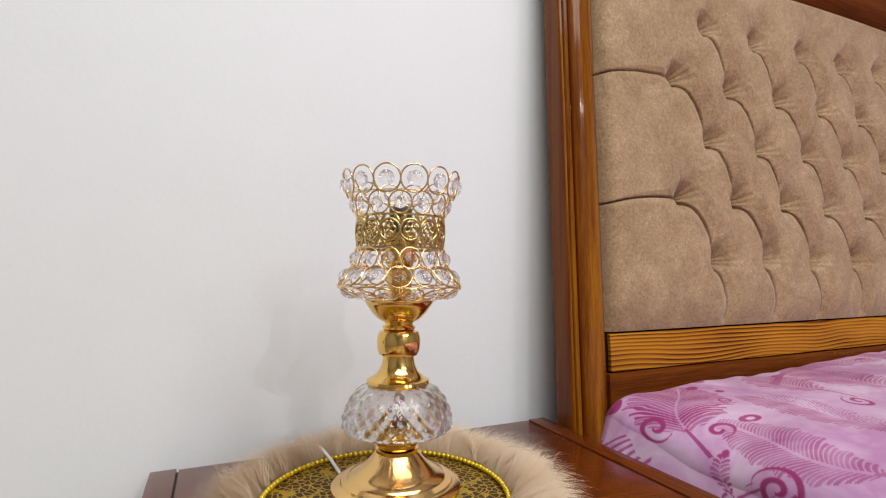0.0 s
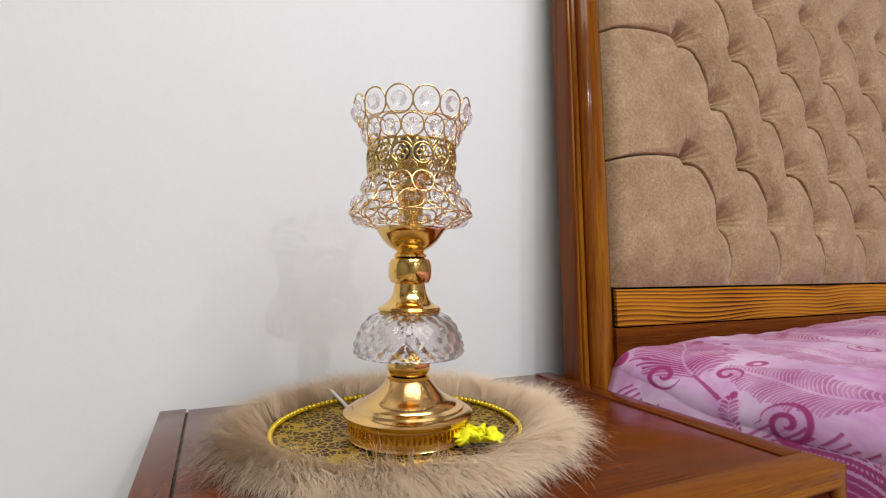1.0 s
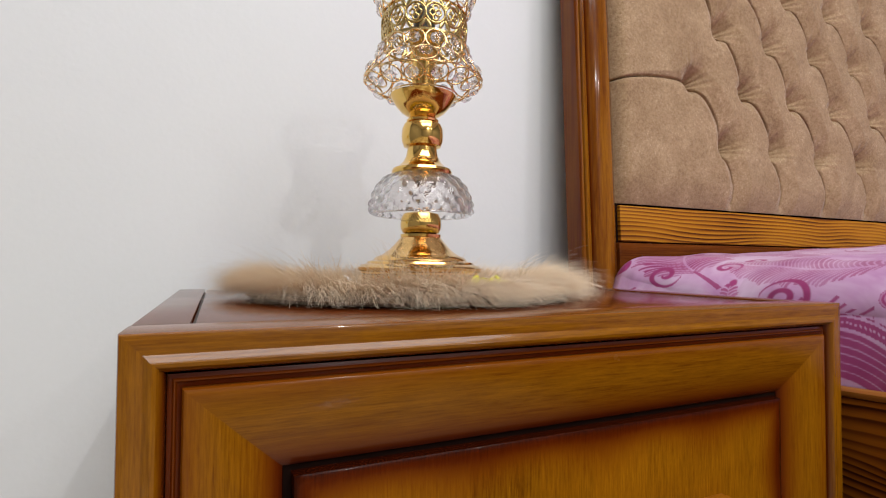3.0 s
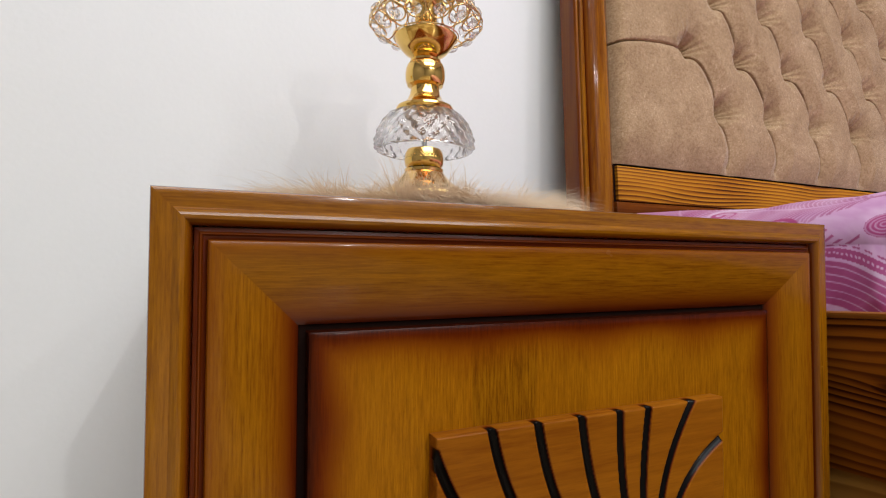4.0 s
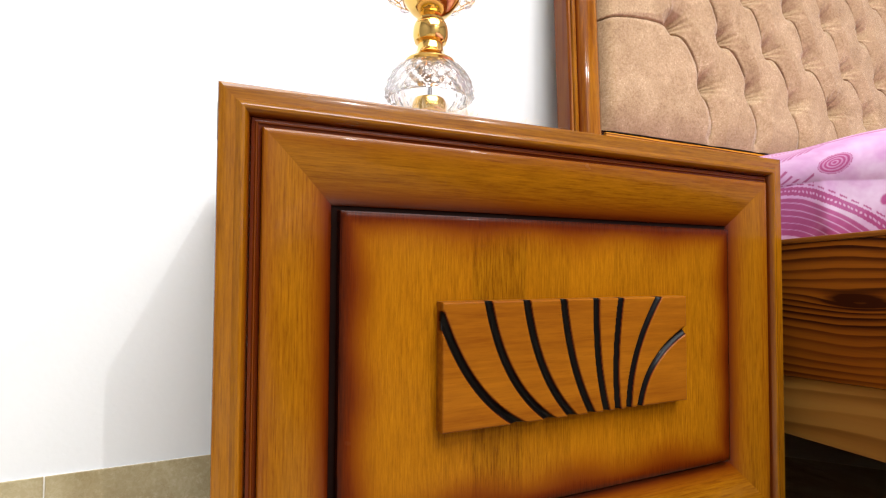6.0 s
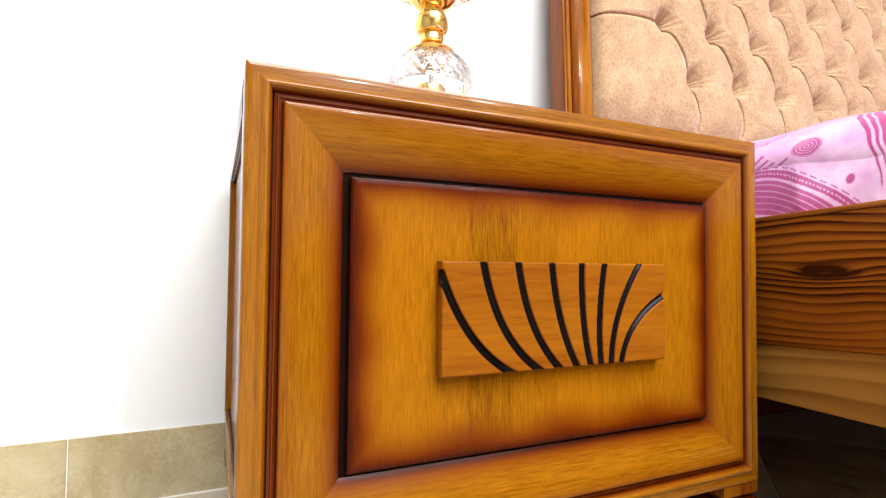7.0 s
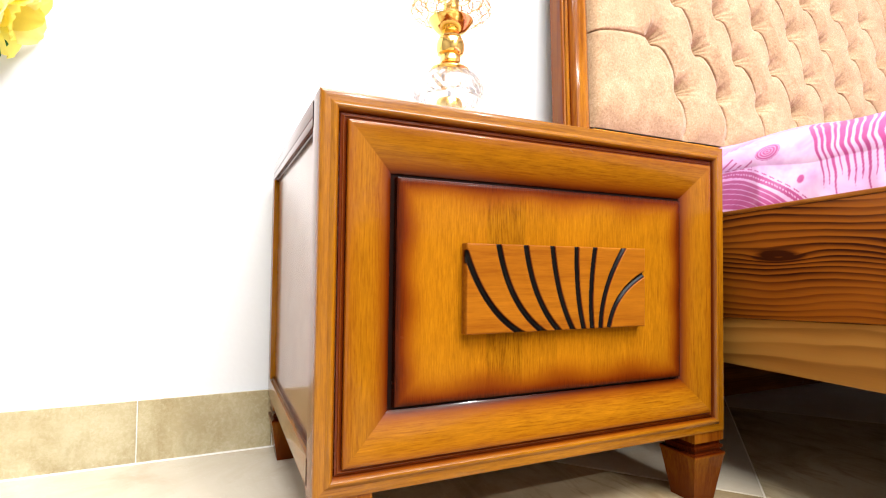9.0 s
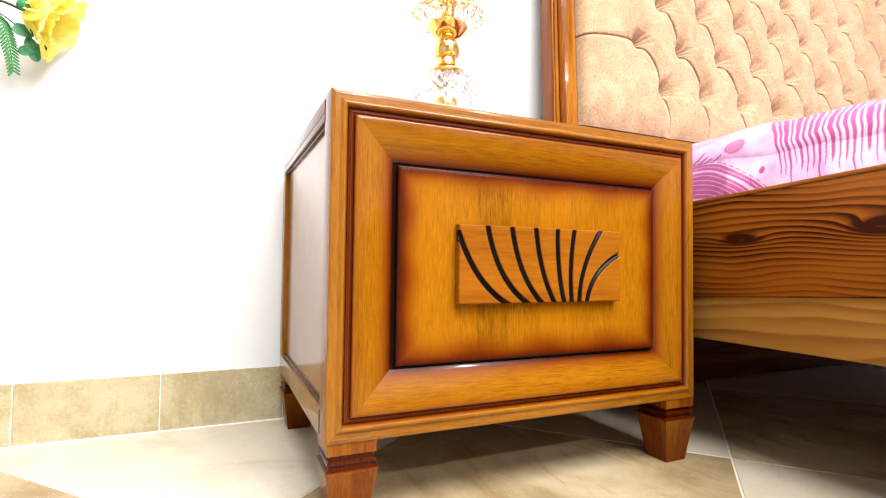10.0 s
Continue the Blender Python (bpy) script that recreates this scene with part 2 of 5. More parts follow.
petal_pale = plain("pale_yellow_petal", (0.92, 0.84, 0.36), 0.7, grain=0.10, size=70)
for cloth in (petal_yellow, petal_pale):
    # thin cloth petals let light through
    nt = cloth.node_tree
    through_light = nt.nodes.new("ShaderNodeBsdfTranslucent")
    through_light.inputs["Color"].default_value = (0.95, 0.86, 0.22, 1)
    blend = nt.nodes.new("ShaderNodeMixShader")
    blend.inputs[0].default_value = 0.45
    nt.links.new(nt.nodes["Principled BSDF"].outputs[0], blend.inputs[1])
    nt.links.new(through_light.outputs[0], blend.inputs[2])
    nt.links.new(blend.outputs[0], nt.nodes["Material Output"].inputs["Surface"])
leaf_green = plain("green_leaf", (0.022, 0.17, 0.06), 0.5, grain=0.35, size=120)
fern_green = plain("fern_leaf", (0.035, 0.19, 0.03), 0.5, grain=0.35, size=120)
stem_green = plain("dark_stem", (0.02, 0.05, 0.02), 0.6, grain=0.3, size=120)


def glass(name, tint, rough, ior, clear):
    """Clear glass; thin facets pass part of the light straight on."""
    m, nt, b = material(name)
    b.inputs["Base Color"].default_value = (*tint, 1)
    b.inputs["Transmission Weight"].default_value = 1.0
    b.inputs["Roughness"].default_value = rough
    b.inputs["IOR"].default_value = ior
    straight = nt.nodes.new("ShaderNodeBsdfTransparent")
    straight.inputs["Color"].default_value = (*tint, 1)
    ms = nt.nodes.new("ShaderNodeMixShader")
    ms.inputs[0].default_value = clear
    nt.links.new(b.outputs[0], ms.inputs[1])
    nt.links.new(straight.outputs[0], ms.inputs[2])
    nt.links.new(ms.outputs[0], nt.nodes["Material Output"].inputs["Surface"])
    return m


clear_glass = glass("clear_pressed_glass", (0.975, 0.965, 0.968), 0.02, 1.5, 0.12)
crystal_glass = glass("cut_crystal", (0.98, 0.965, 0.97), 0.0, 1.45, 0.45)


def stone(name, light, mid, dark, rough, cracks, veins_along=(5.0, 5.0, 14.0), specked=0.63):
    m, nt, b = material(name)
    v = coords(nt)
    veins = noise_tex(nt, v, 5.0, 7, 0.62, 1.6)
    cloud = noise_tex(nt, v, 2.2, 4, 0.5, 0.4)
    specks = noise_tex(nt, v, 190.0, 5, 0.65, 0.6)
    t = maths(nt, "ADD", maths(nt, "MULTIPLY", veins, 0.6), maths(nt, "MULTIPLY", cloud, 0.4))
    col = ramp(nt, t, [(0.36, dark), (0.5, mid), (0.64, light)])
    col = mix(nt, maths(nt, "MULTIPLY", maths(nt, "MULTIPLY", maths(nt, "SUBTRACT", specks, specked - 0.03, clamp=True), 12.0, clamp=True), 0.4), col, tuple(min(1.0, c * 1.12) for c in light))
    oi = nt.nodes.new("ShaderNodeObjectInfo")
    col = mix(nt, maths(nt, "MULTIPLY", oi.outputs["Random"], 0.55), col, dark)
    # brown streaks along one direction, and thin pale cracks beside them
    streak = noise_tex(nt, coords(nt, veins_along), 1.5, 6, 0.65, 1.2)
    col = mix(nt, maths(nt, "MULTIPLY", maths(nt, "SUBTRACT", streak, 0.52, clamp=True), 4.0, clamp=True), col, dark)
    crack = maths(nt, "ABSOLUTE", maths(nt, "SUBTRACT", noise_tex(nt, coords(nt, (6.0, 6.0, 9.0)), 1.0, 5, 0.7, 0.8), 0.52))
    pale = maths(nt, "MULTIPLY", maths(nt, "LESS_THAN", crack, 0.006), maths(nt, "GREATER_THAN", cloud, 0.48))
    col = mix(nt, maths(nt, "MULTIPLY", pale, cracks), col, (0.82, 0.78, 0.68))
    nt.links.new(col, b.inputs["Base Color"])
    nt.links.new(maths(nt, "MULTIPLY_ADD", specks, 0.15, rough), b.inputs["Roughness"])
    bump(nt, b, veins, 0.1, 0.001)
    return m


tile_stone = stone("cream_marble_tile", (0.59, 0.545, 0.45), (0.53, 0.475, 0.375), (0.47, 0.39, 0.28), 0.12, 0.08)
brown_stone = stone("brown_veined_marble_tile", (0.50, 0.42, 0.275), (0.38, 0.295, 0.170), (0.225, 0.150, 0.072), 0.14, 0.0, (16.0, 4.0, 5.0), 0.62)
skirt_stone = stone("beige_marble_skirting", (0.60, 0.545, 0.38), (0.49, 0.422, 0.260), (0.31, 0.240, 0.120), 0.2, 0.15, (20.0, 5.0, 7.0), 0.61)


def suede():
    m, nt, b = material("beige_suede")
    v = coords(nt, shuffle=False)
    nap = noise_tex(nt, v, 520.0, 3, 0.7)
    mott = noise_tex(nt, v, 190.0, 6, 0.8)
    fleck = noise_tex(nt, v, 340.0, 4, 0.65, 0.8)
    patch = noise_tex(nt, v, 14.0, 5, 0.65, 0.6)
    t = maths(nt, "ADD", maths(nt, "MULTIPLY", mott, 0.68), maths(nt, "MULTIPLY", patch, 0.32))
    col = ramp(nt, t, [(0.38, (0.255, 0.154, 0.075)), (0.5, (0.378, 0.245, 0.127)), (0.62, (0.485, 0.332, 0.186))])
    # pale rubbed flecks, gathered in patches
    rub = maths(nt, "MULTIPLY", maths(nt, "MULTIPLY", maths(nt, "SUBTRACT", fleck, 0.54, clamp=True), 9.0, clamp=True), maths(nt, "MULTIPLY", maths(nt, "SUBTRACT", patch, 0.42, clamp=True), 5.0, clamp=True))
    col = mix(nt, maths(nt, "MULTIPLY", rub, 0.75), col, (0.70, 0.54, 0.37))
    nt.links.new(col, b.inputs["Base Color"])
    b.inputs["Roughness"].default_value = 0.85
    b.inputs["Sheen Weight"].default_value = 0.25
    b.inputs["Sheen Roughness"].default_value = 0.4
    bump(nt, b, maths(nt, "ADD", maths(nt, "MULTIPLY", nap, 0.6), maths(nt, "MULTIPLY", mott, 1.1)), 0.7, 0.0016)
    return m


def printed_sheet():
    m, nt, b = material("pink_printed_sheet")
    at = nt.nodes.new("ShaderNodeAttribute")
    at.attribute_name = "print"
    v = coords(nt, shuffle=False)
    weave = noise_tex(nt, v, 900.0, 2)
    wash = noise_tex(nt, v, 9.0, 4, 0.6, 0.8)
    ground = ramp(nt, wash, [(0.36, (0.49, 0.225, 0.45)), (0.5, (0.58, 0.345, 0.55)), (0.64, (0.67, 0.49, 0.66))])
    ink = ramp(nt, wash, [(0.32, (0.25, 0.010, 0.105)), (0.55, (0.35, 0.026, 0.170)), (0.72, (0.45, 0.09, 0.29))])
    nt.links.new(mix(nt, at.outputs["Fac"], ground, ink), b.inputs["Base Color"])
    b.inputs["Roughness"].default_value = 0.6
    b.inputs["Sheen Weight"].default_value = 0.15
    wrinkle = noise_tex(nt, v, 16.0, 3, 0.5, 0.5)
    bump(nt, b, maths(nt, "ADD", maths(nt, "MULTIPLY", weave, 0.05), wrinkle), 0.3, 0.006)
    return m


def lace():
    m, nt, b = material("brown_gold_lace")
    v = coords(nt, shuffle=False)
    vo = node(nt, "ShaderNodeTexVoronoi", Scale=130.0)
    vo.feature = "DISTANCE_TO_EDGE"
    nt.links.new(v, vo.inputs["Vector"])
    web = maths(nt, "LESS_THAN", vo.outputs["Distance"], 0.07)
    blotch = maths(nt, "GREATER_THAN", noise_tex(nt, v, 42.0, 3, 0.6, 1.0), 0.59)
    t = maths(nt, "MAXIMUM", web, maths(nt, "MULTIPLY", blotch, 0.8))
    nt.links.new(mix(nt, t, (0.055, 0.026, 0.005), (0.55, 0.36, 0.035)), b.inputs["Base Color"])
    nt.links.new(maths(nt, "MULTIPLY", t, 0.7), b.inputs["Metallic"])
    b.inputs["Roughness"].default_value = 0.45
    b.inputs["Specular IOR Level"].default_value = 0.15
    bump(nt, b, t, 0.6, 0.001)
    return m


def fur_material():
    m, nt, b = material("beige_fur")
    at = nt.nodes.new("ShaderNodeAttribute")
    at.attribute_name = "tip"
    gi = nt.nodes.new("ShaderNodeNewGeometry")
    col = ramp(nt, at.outputs["Fac"], [(0.0, (0.55, 0.405, 0.26)), (0.4, (0.84, 0.665, 0.475)), (1.0, (0.97, 0.855, 0.68))])
    col = mix(nt, maths(nt, "MULTIPLY", gi.outputs["Random Per Island"], 0.35), col, (0.66, 0.54, 0.37))
    nt.links.new(col, b.inputs["Base Color"])
    b.inputs["Roughness"].default_value = 0.5
    # thin hair lets light through
    tr = nt.nodes.new("ShaderNodeBsdfTranslucent")
    nt.links.new(col, tr.inputs["Color"])
    ms = nt.nodes.new("ShaderNodeMixShader")
    ms.inputs[0].default_value = 0.32
    nt.links.new(b.outputs[0], ms.inputs[1])
    nt.links.new(tr.outputs[0], ms.inputs[2])
    nt.links.new(ms.outputs[0], nt.nodes["Material Output"].inputs["Surface"])
    return m


suede_mat, sheet_mat, lace_mat, hair_mat = suede(), printed_sheet(), lace(), fur_material()


# ---- building helpers ----
def finish(ob, mesh, mat, parent, label, angle=38):
    if mat:
        mesh.materials.append(mat)
    mesh.polygons.foreach_set("use_smooth", [True] * len(mesh.polygons))
    mesh.set_sharp_from_angle(angle=radians(angle))
    if parent:
        ob.parent = parent
    return tagged(ob, label)


def part(name, bm, mat, parent=None, label="", angle=38):
    """One bmesh as one mesh object under a thing or a part."""
    mesh = bpy.data.meshes.new(name)
    bmesh.ops.recalc_face_normals(bm, faces=bm.faces)
    bm.to_mesh(mesh)
    bm.free()
    return finish(new(name, mesh), mesh, mat, parent, label, angle)


def part_data(name, verts, faces, mat, parent=None, label="", angle=38, attr=None):
    mesh = bpy.data.meshes.new(name)
    mesh.from_pydata([tuple(v) for v in verts], [], faces)
    for key, values in (attr or {}).items():
        mesh.attributes.new(key, "FLOAT", "POINT").data.foreach_set("value", np.asarray(values, dtype=np.float32))
    return finish(new(name, mesh), mesh, mat, parent, label, angle)


def thing(name, at, label, category, group=""):
    ob = new(name)
    ob.location = at
    ob.empty_display_size = 0.05
    return tagged(ob, label, category, group)


def box(x0, x1, y0, y1, z0, z1, bevel=0.0, bm=None, segments=2):
    bm = bm or bmesh.new()
    made = bmesh.ops.create_cube(bm, size=1, matrix=Matrix.LocRotScale(((x0 + x1) / 2, (y0 + y1) / 2, (z0 + z1) / 2), None, (x1 - x0, y1 - y0, z1 - z0)))
    if bevel:
        edges = {e for v in made["verts"] for e in v.link_edges}
        bmesh.ops.bevel(bm, geom=list(edges), offset=bevel, segments=segments, affect="EDGES", profile=0.6)
    return bm


def lathe(profile, segments=48, wobble=None, bm=None, close=False):
    """Turned body: (radius, height) pairs; wobble(angle, i) scales the radius."""
    bm = bm or bmesh.new()
    rings = []
    for i, (r, z) in enumerate(profile):
        if r < 1e-5:
            rings.append([bm.verts.new((0, 0, z))] * segments)
            continue
        ring = []
        for k in range(segments):
            a = 2 * math.pi * k / segments
            rr = r * (wobble(a, i) if wobble else 1)
            ring.append(bm.verts.new((rr * math.cos(a), rr * math.sin(a), z)))
        rings.append(ring)
    pairs = list(zip(rings, rings[1:])) + ([(rings[-1], rings[0])] if close else [])
    for a, b in pairs:
        for k in range(segments):
            q = (k + 1) % segments
            quad = []
            for v in (a[k], a[q], b[q], b[k]):
                if v not in quad:
                    quad.append(v)
            if len(quad) > 2:
                bm.faces.new(quad)
    return bm


def tube(points, radius, sides=8, bm=None):
    """A round cable or stem along points; radius may be a list."""
    bm = bm or bmesh.new()
    pts = [Vector(p) for p in points]
    rings = []
    for i, p in enumerate(pts):
        d = (pts[min(i + 1, len(pts) - 1)] - pts[max(i - 1, 0)]).normalized()
        u = d.cross(Vector((0, 0, 1)) if abs(d.z) < 0.9 else Vector((1, 0, 0))).normalized()
        w = d.cross(u)
        r = radius[i] if isinstance(radius, (list, tuple)) else radius
        rings.append([bm.verts.new(p + (u * math.cos(2 * math.pi * k / sides) + w * math.sin(2 * math.pi * k / sides)) * r) for k in range(sides)])
    for a, b in zip(rings, rings[1:]):
        for k in range(sides):
            bm.faces.new((a[k], a[(k + 1) % sides], b[(k + 1) % sides], b[k]))
    bm.faces.new(rings[0])
    bm.faces.new(rings[-1])
    return bm


def spline(points, steps=10):
    """Catmull-Rom through points."""
    p = [Vector(q) for q in points]
    p = [2 * p[0] - p[1]] + p + [2 * p[-1] - p[-2]]
    out = []
    for i in range(1, len(p) - 2):
        for k in range(steps):
            t = k / steps
            a, b, c, d = p[i - 1], p[i], p[i + 1], p[i + 2]
            out.append(0.5 * ((2 * b) + (c - a) * t + (2 * a - 5 * b + 4 * c - d) * t * t + (3 * b - a - 3 * c + d) * t ** 3))
    return out + [p[-2]]


def sheet_faces(nu, nv):
    i = np.arange(nu - 1)[:, None] * nv + np.arange(nv - 1)[None, :]
    return np.stack([i, i + nv, i + nv + 1, i + 1], -1).reshape(-1, 4).tolist()


def mitred(parent, name, x0, x1, z0, z1, profile, mats, label=""):
    """Four mitred lengths of one moulding round an opening in the x-z plane; profile: (inset, y, stain)."""
    made = []
    for side in ("top", "bottom", "left", "right"):
        verts, stain = [], []
        steps = 9
        for i, y, s in profile:
            for k in range(steps):
                f = k / (steps - 1)
                if side in ("top", "bottom"):
                    verts.append((x0 + i + (x1 - x0 - 2 * i) * f, y, z1 - i if side == "top" else z0 + i))
                else:
                    verts.append((x0 + i if side == "left" else x1 - i, y, z0 + i + (z1 - z0 - 2 * i) * f))
                stain.append(s)
        faces = sheet_faces(len(profile), steps)
        if side in ("top", "right"):
            faces = [f[::-1] for f in faces]
        made.append(part_data(name, verts, faces, mats[0] if side in ("top", "bottom") else mats[1], parent, label, 30, {"stain": stain}))
    return made


# ---- the room ----
WALL_Y, LEFT, RIGHT, FRONT, TOP = 0.448, -1.9, 3.3, -4.1, 2.7


def slab(name, x0, x1, y0, y1, z0, z1, mat, label, category):
    return tagged(part(name, box(x0, x1, y0, y1, z0, z1), mat), label, category, kind="structure")


slab("wall_north", LEFT - 0.15, RIGHT + 0.15, WALL_Y, WALL_Y + 0.15, -0.1, TOP, wall_paint, "smooth white painted bedroom wall behind the headboard", "wall")
# unseen walls close the room, darkened so they bounce less light
slab("wall_west", LEFT - 0.15, LEFT, FRONT, WALL_Y, -0.1, TOP, low_bounce_paint, "unseen bedroom side wall, grey to cut bounced light", "wall")
slab("wall_east", RIGHT, RIGHT + 0.15, FRONT, WALL_Y, -0.1, TOP, low_bounce_paint, "unseen bedroom side wall, grey to cut bounced light", "wall")
slab("wall_south", LEFT - 0.15, RIGHT + 0.15, FRONT - 0.15, FRONT, -0.1, TOP, low_bounce_paint, "unseen bedroom end wall, grey to cut bounced light", "wall")
slab("ceiling", LEFT - 0.15, RIGHT + 0.15, FRONT - 0.15, WALL_Y + 0.15, TOP, TOP + 0.15, ceiling_paint, "plain white painted bedroom ceiling", "ceiling")
floor = slab("floor", LEFT, RIGHT, FRONT, WALL_Y, -0.1, -0.0011, floor_grout, "glossy cream and brown marble tiles laid diagonally", "floor")
baseboard = slab("baseboard", LEFT, RIGHT, WALL_Y - 0.005, WALL_Y, -0.0025, 0.0955, grout, "beige marble skirting tiles along the white wall", "baseboard")
part("grout_line", box(LEFT + 0.01, RIGHT - 0.01, WALL_Y - 0.0105, WALL_Y - 0.0073, -0.003, 0.0018, 0.0006), grout, baseboard, "white grout line along the floor")


# ---- nightstand ----
NW, ND, NB, NT = 0.55, 0.42, 0.0935, 0.4785


def groove_paths():
    """The eight fan cuts of the plaque as (x, z) curves in the nightstand's own metres."""
    tops = [(0.152, 0.324), (0.190, 0.337), (0.2245, 0.337), (0.260, 0.337), (0.294, 0.337), (0.321, 0.337), (0.3655, 0.337), (0.400, 0.306)]
    foot = [0.221, 0.250, 0.271, 0.290, 0.305, 0.317, 0.329, 0.341]
    bow = [0.0105, 0.0125, 0.0095, 0.0058, 0.0040, 0.0038, 0.0085, 0.0120]
    out = []
    for (tx, tz), fx, b in zip(tops, foot, bow):
        a, c = Vector((tx, tz)), Vector((fx, 0.239))
        side = Vector((-(c - a).y, (c - a).x)).normalized()
        side = -side if side.x > 0 else side
        out.append([a.lerp(c, t) + side * (b * 4 * t * (1 - t) * (0.86 + 0.28 * t)) for t in np.linspace(-0.02, 1.03, 40)])
    return out


def plaque(parent):
    x0, x1, z0, z1, y0, y1 = 0.152, 0.3985, 0.241, 0.336, -0.0075, 0.004
    nx, nz = 330, 128
    X, Z = np.meshgrid(np.linspace(x0, x1, nx), np.linspace(z0, z1, nz), indexing="ij")
    D = np.full(X.shape, 1.0)
    for path in groove_paths():
        P = np.array([tuple(p) for p in path])
        for a, b in zip(P[:-1], P[1:]):
            ab = b - a
            t = np.clip(((X - a[0]) * ab[0] + (Z - a[1]) * ab[1]) / (ab @ ab), 0, 1)
            D = np.minimum(D, np.hypot(X - a[0] - t * ab[0], Z - a[1] - t * ab[1]))
    cut = np.clip(1 - D / 0.0036, 0, 1)
    Y = y0 + 0.0042 * np.sqrt(cut)
    edge = np.minimum(np.minimum(X - x0, x1 - X), np.minimum(Z - z0, z1 - Z))
    Y += 0.0009 * np.clip(1 - edge / 0.0012, 0, 1) ** 2
    verts = np.stack([X, Y, Z], -1).reshape(-1, 3)
    mesh = bpy.data.meshes.new("plaque")
    faces = sheet_faces(nx, nz)
    rim = [i * nz for i in range(nx)] + [(nx - 1) * nz + j for j in range(1, nz)] + [i * nz + nz - 1 for i in range(nx - 2, -1, -1)] + [j for j in range(nz - 2, 0, -1)]
    n = len(verts)
    back = verts[rim].copy()
    back[:, 1] = y1
    verts = np.concatenate([verts, back])
    k = len(rim)
    faces += [[rim[i], n + i, n + (i + 1) % k, rim[(i + 1) % k]] for i in range(k)]
    mesh.from_pydata(verts.tolist(), [], faces)
    ob = finish(new("plaque", mesh), mesh, wood_plaque, parent, "carved wooden plaque with black fan grooves", 50)
    ink = np.concatenate([np.clip((0.0034 - D.reshape(-1)) / 0.0006 + 0.5, 0, 1) * 1.35, np.zeros(k)])
    mesh.attributes.new("stain", "FLOAT", "POINT").data.foreach_set("value", ink.astype(np.float32))
    return ob


def tapered_leg(parent, sx, sy):
    """Square leg with two turned-in rings under its block, tapering on the inner sides. sx, sy: outward directions."""
    bm = bmesh.new()
    prof = [(0.0, 0.0085, 0.046), (0.0590, -0.0005, 0.0555), (0.0615, -0.0015, 0.0565), (0.0650, -0.0015, 0.0565), (0.0664, 0.0022, 0.052), (0.0690, 0.0030, 0.0515), (0.0704, 0.0006, 0.0540),
            (0.0742, 0.0006, 0.0540), (0.0756, 0.0034, 0.051), (0.0792, 0.0036, 0.051), (0.0810, 0.0, 0.0545), (NB + 0.004, 0.0, 0.0545)]
    rings = []
    for z, a, b in prof:
        rings.append([bm.verts.new((-sx * p, -sy * q, z)) for p, q in ((a, a), (b, a), (b, b), (a, b))])
    for r, s in zip(rings, rings[1:]):
        for k in range(4):
            bm.faces.new((r[k], r[(k + 1) % 4], s[(k + 1) % 4], s[k]))
    bm.faces.new(rings[0])
    bm.faces.new(rings[-1])
    ob = part("leg", bm, leg_wood, parent, "", 20)
    # toner in the rings; the leg also gets darker towards its foot
    dark_tone = [0.90 if 0.0645 < v.co.z < 0.0800 else (0.60 if v.co.z < 0.01 else 0.16) for v in ob.data.vertices]
    ob.data.attributes.new("stain", "FLOAT", "POINT").data.foreach_set("value", np.array(dark_tone, dtype=np.float32))
    return ob


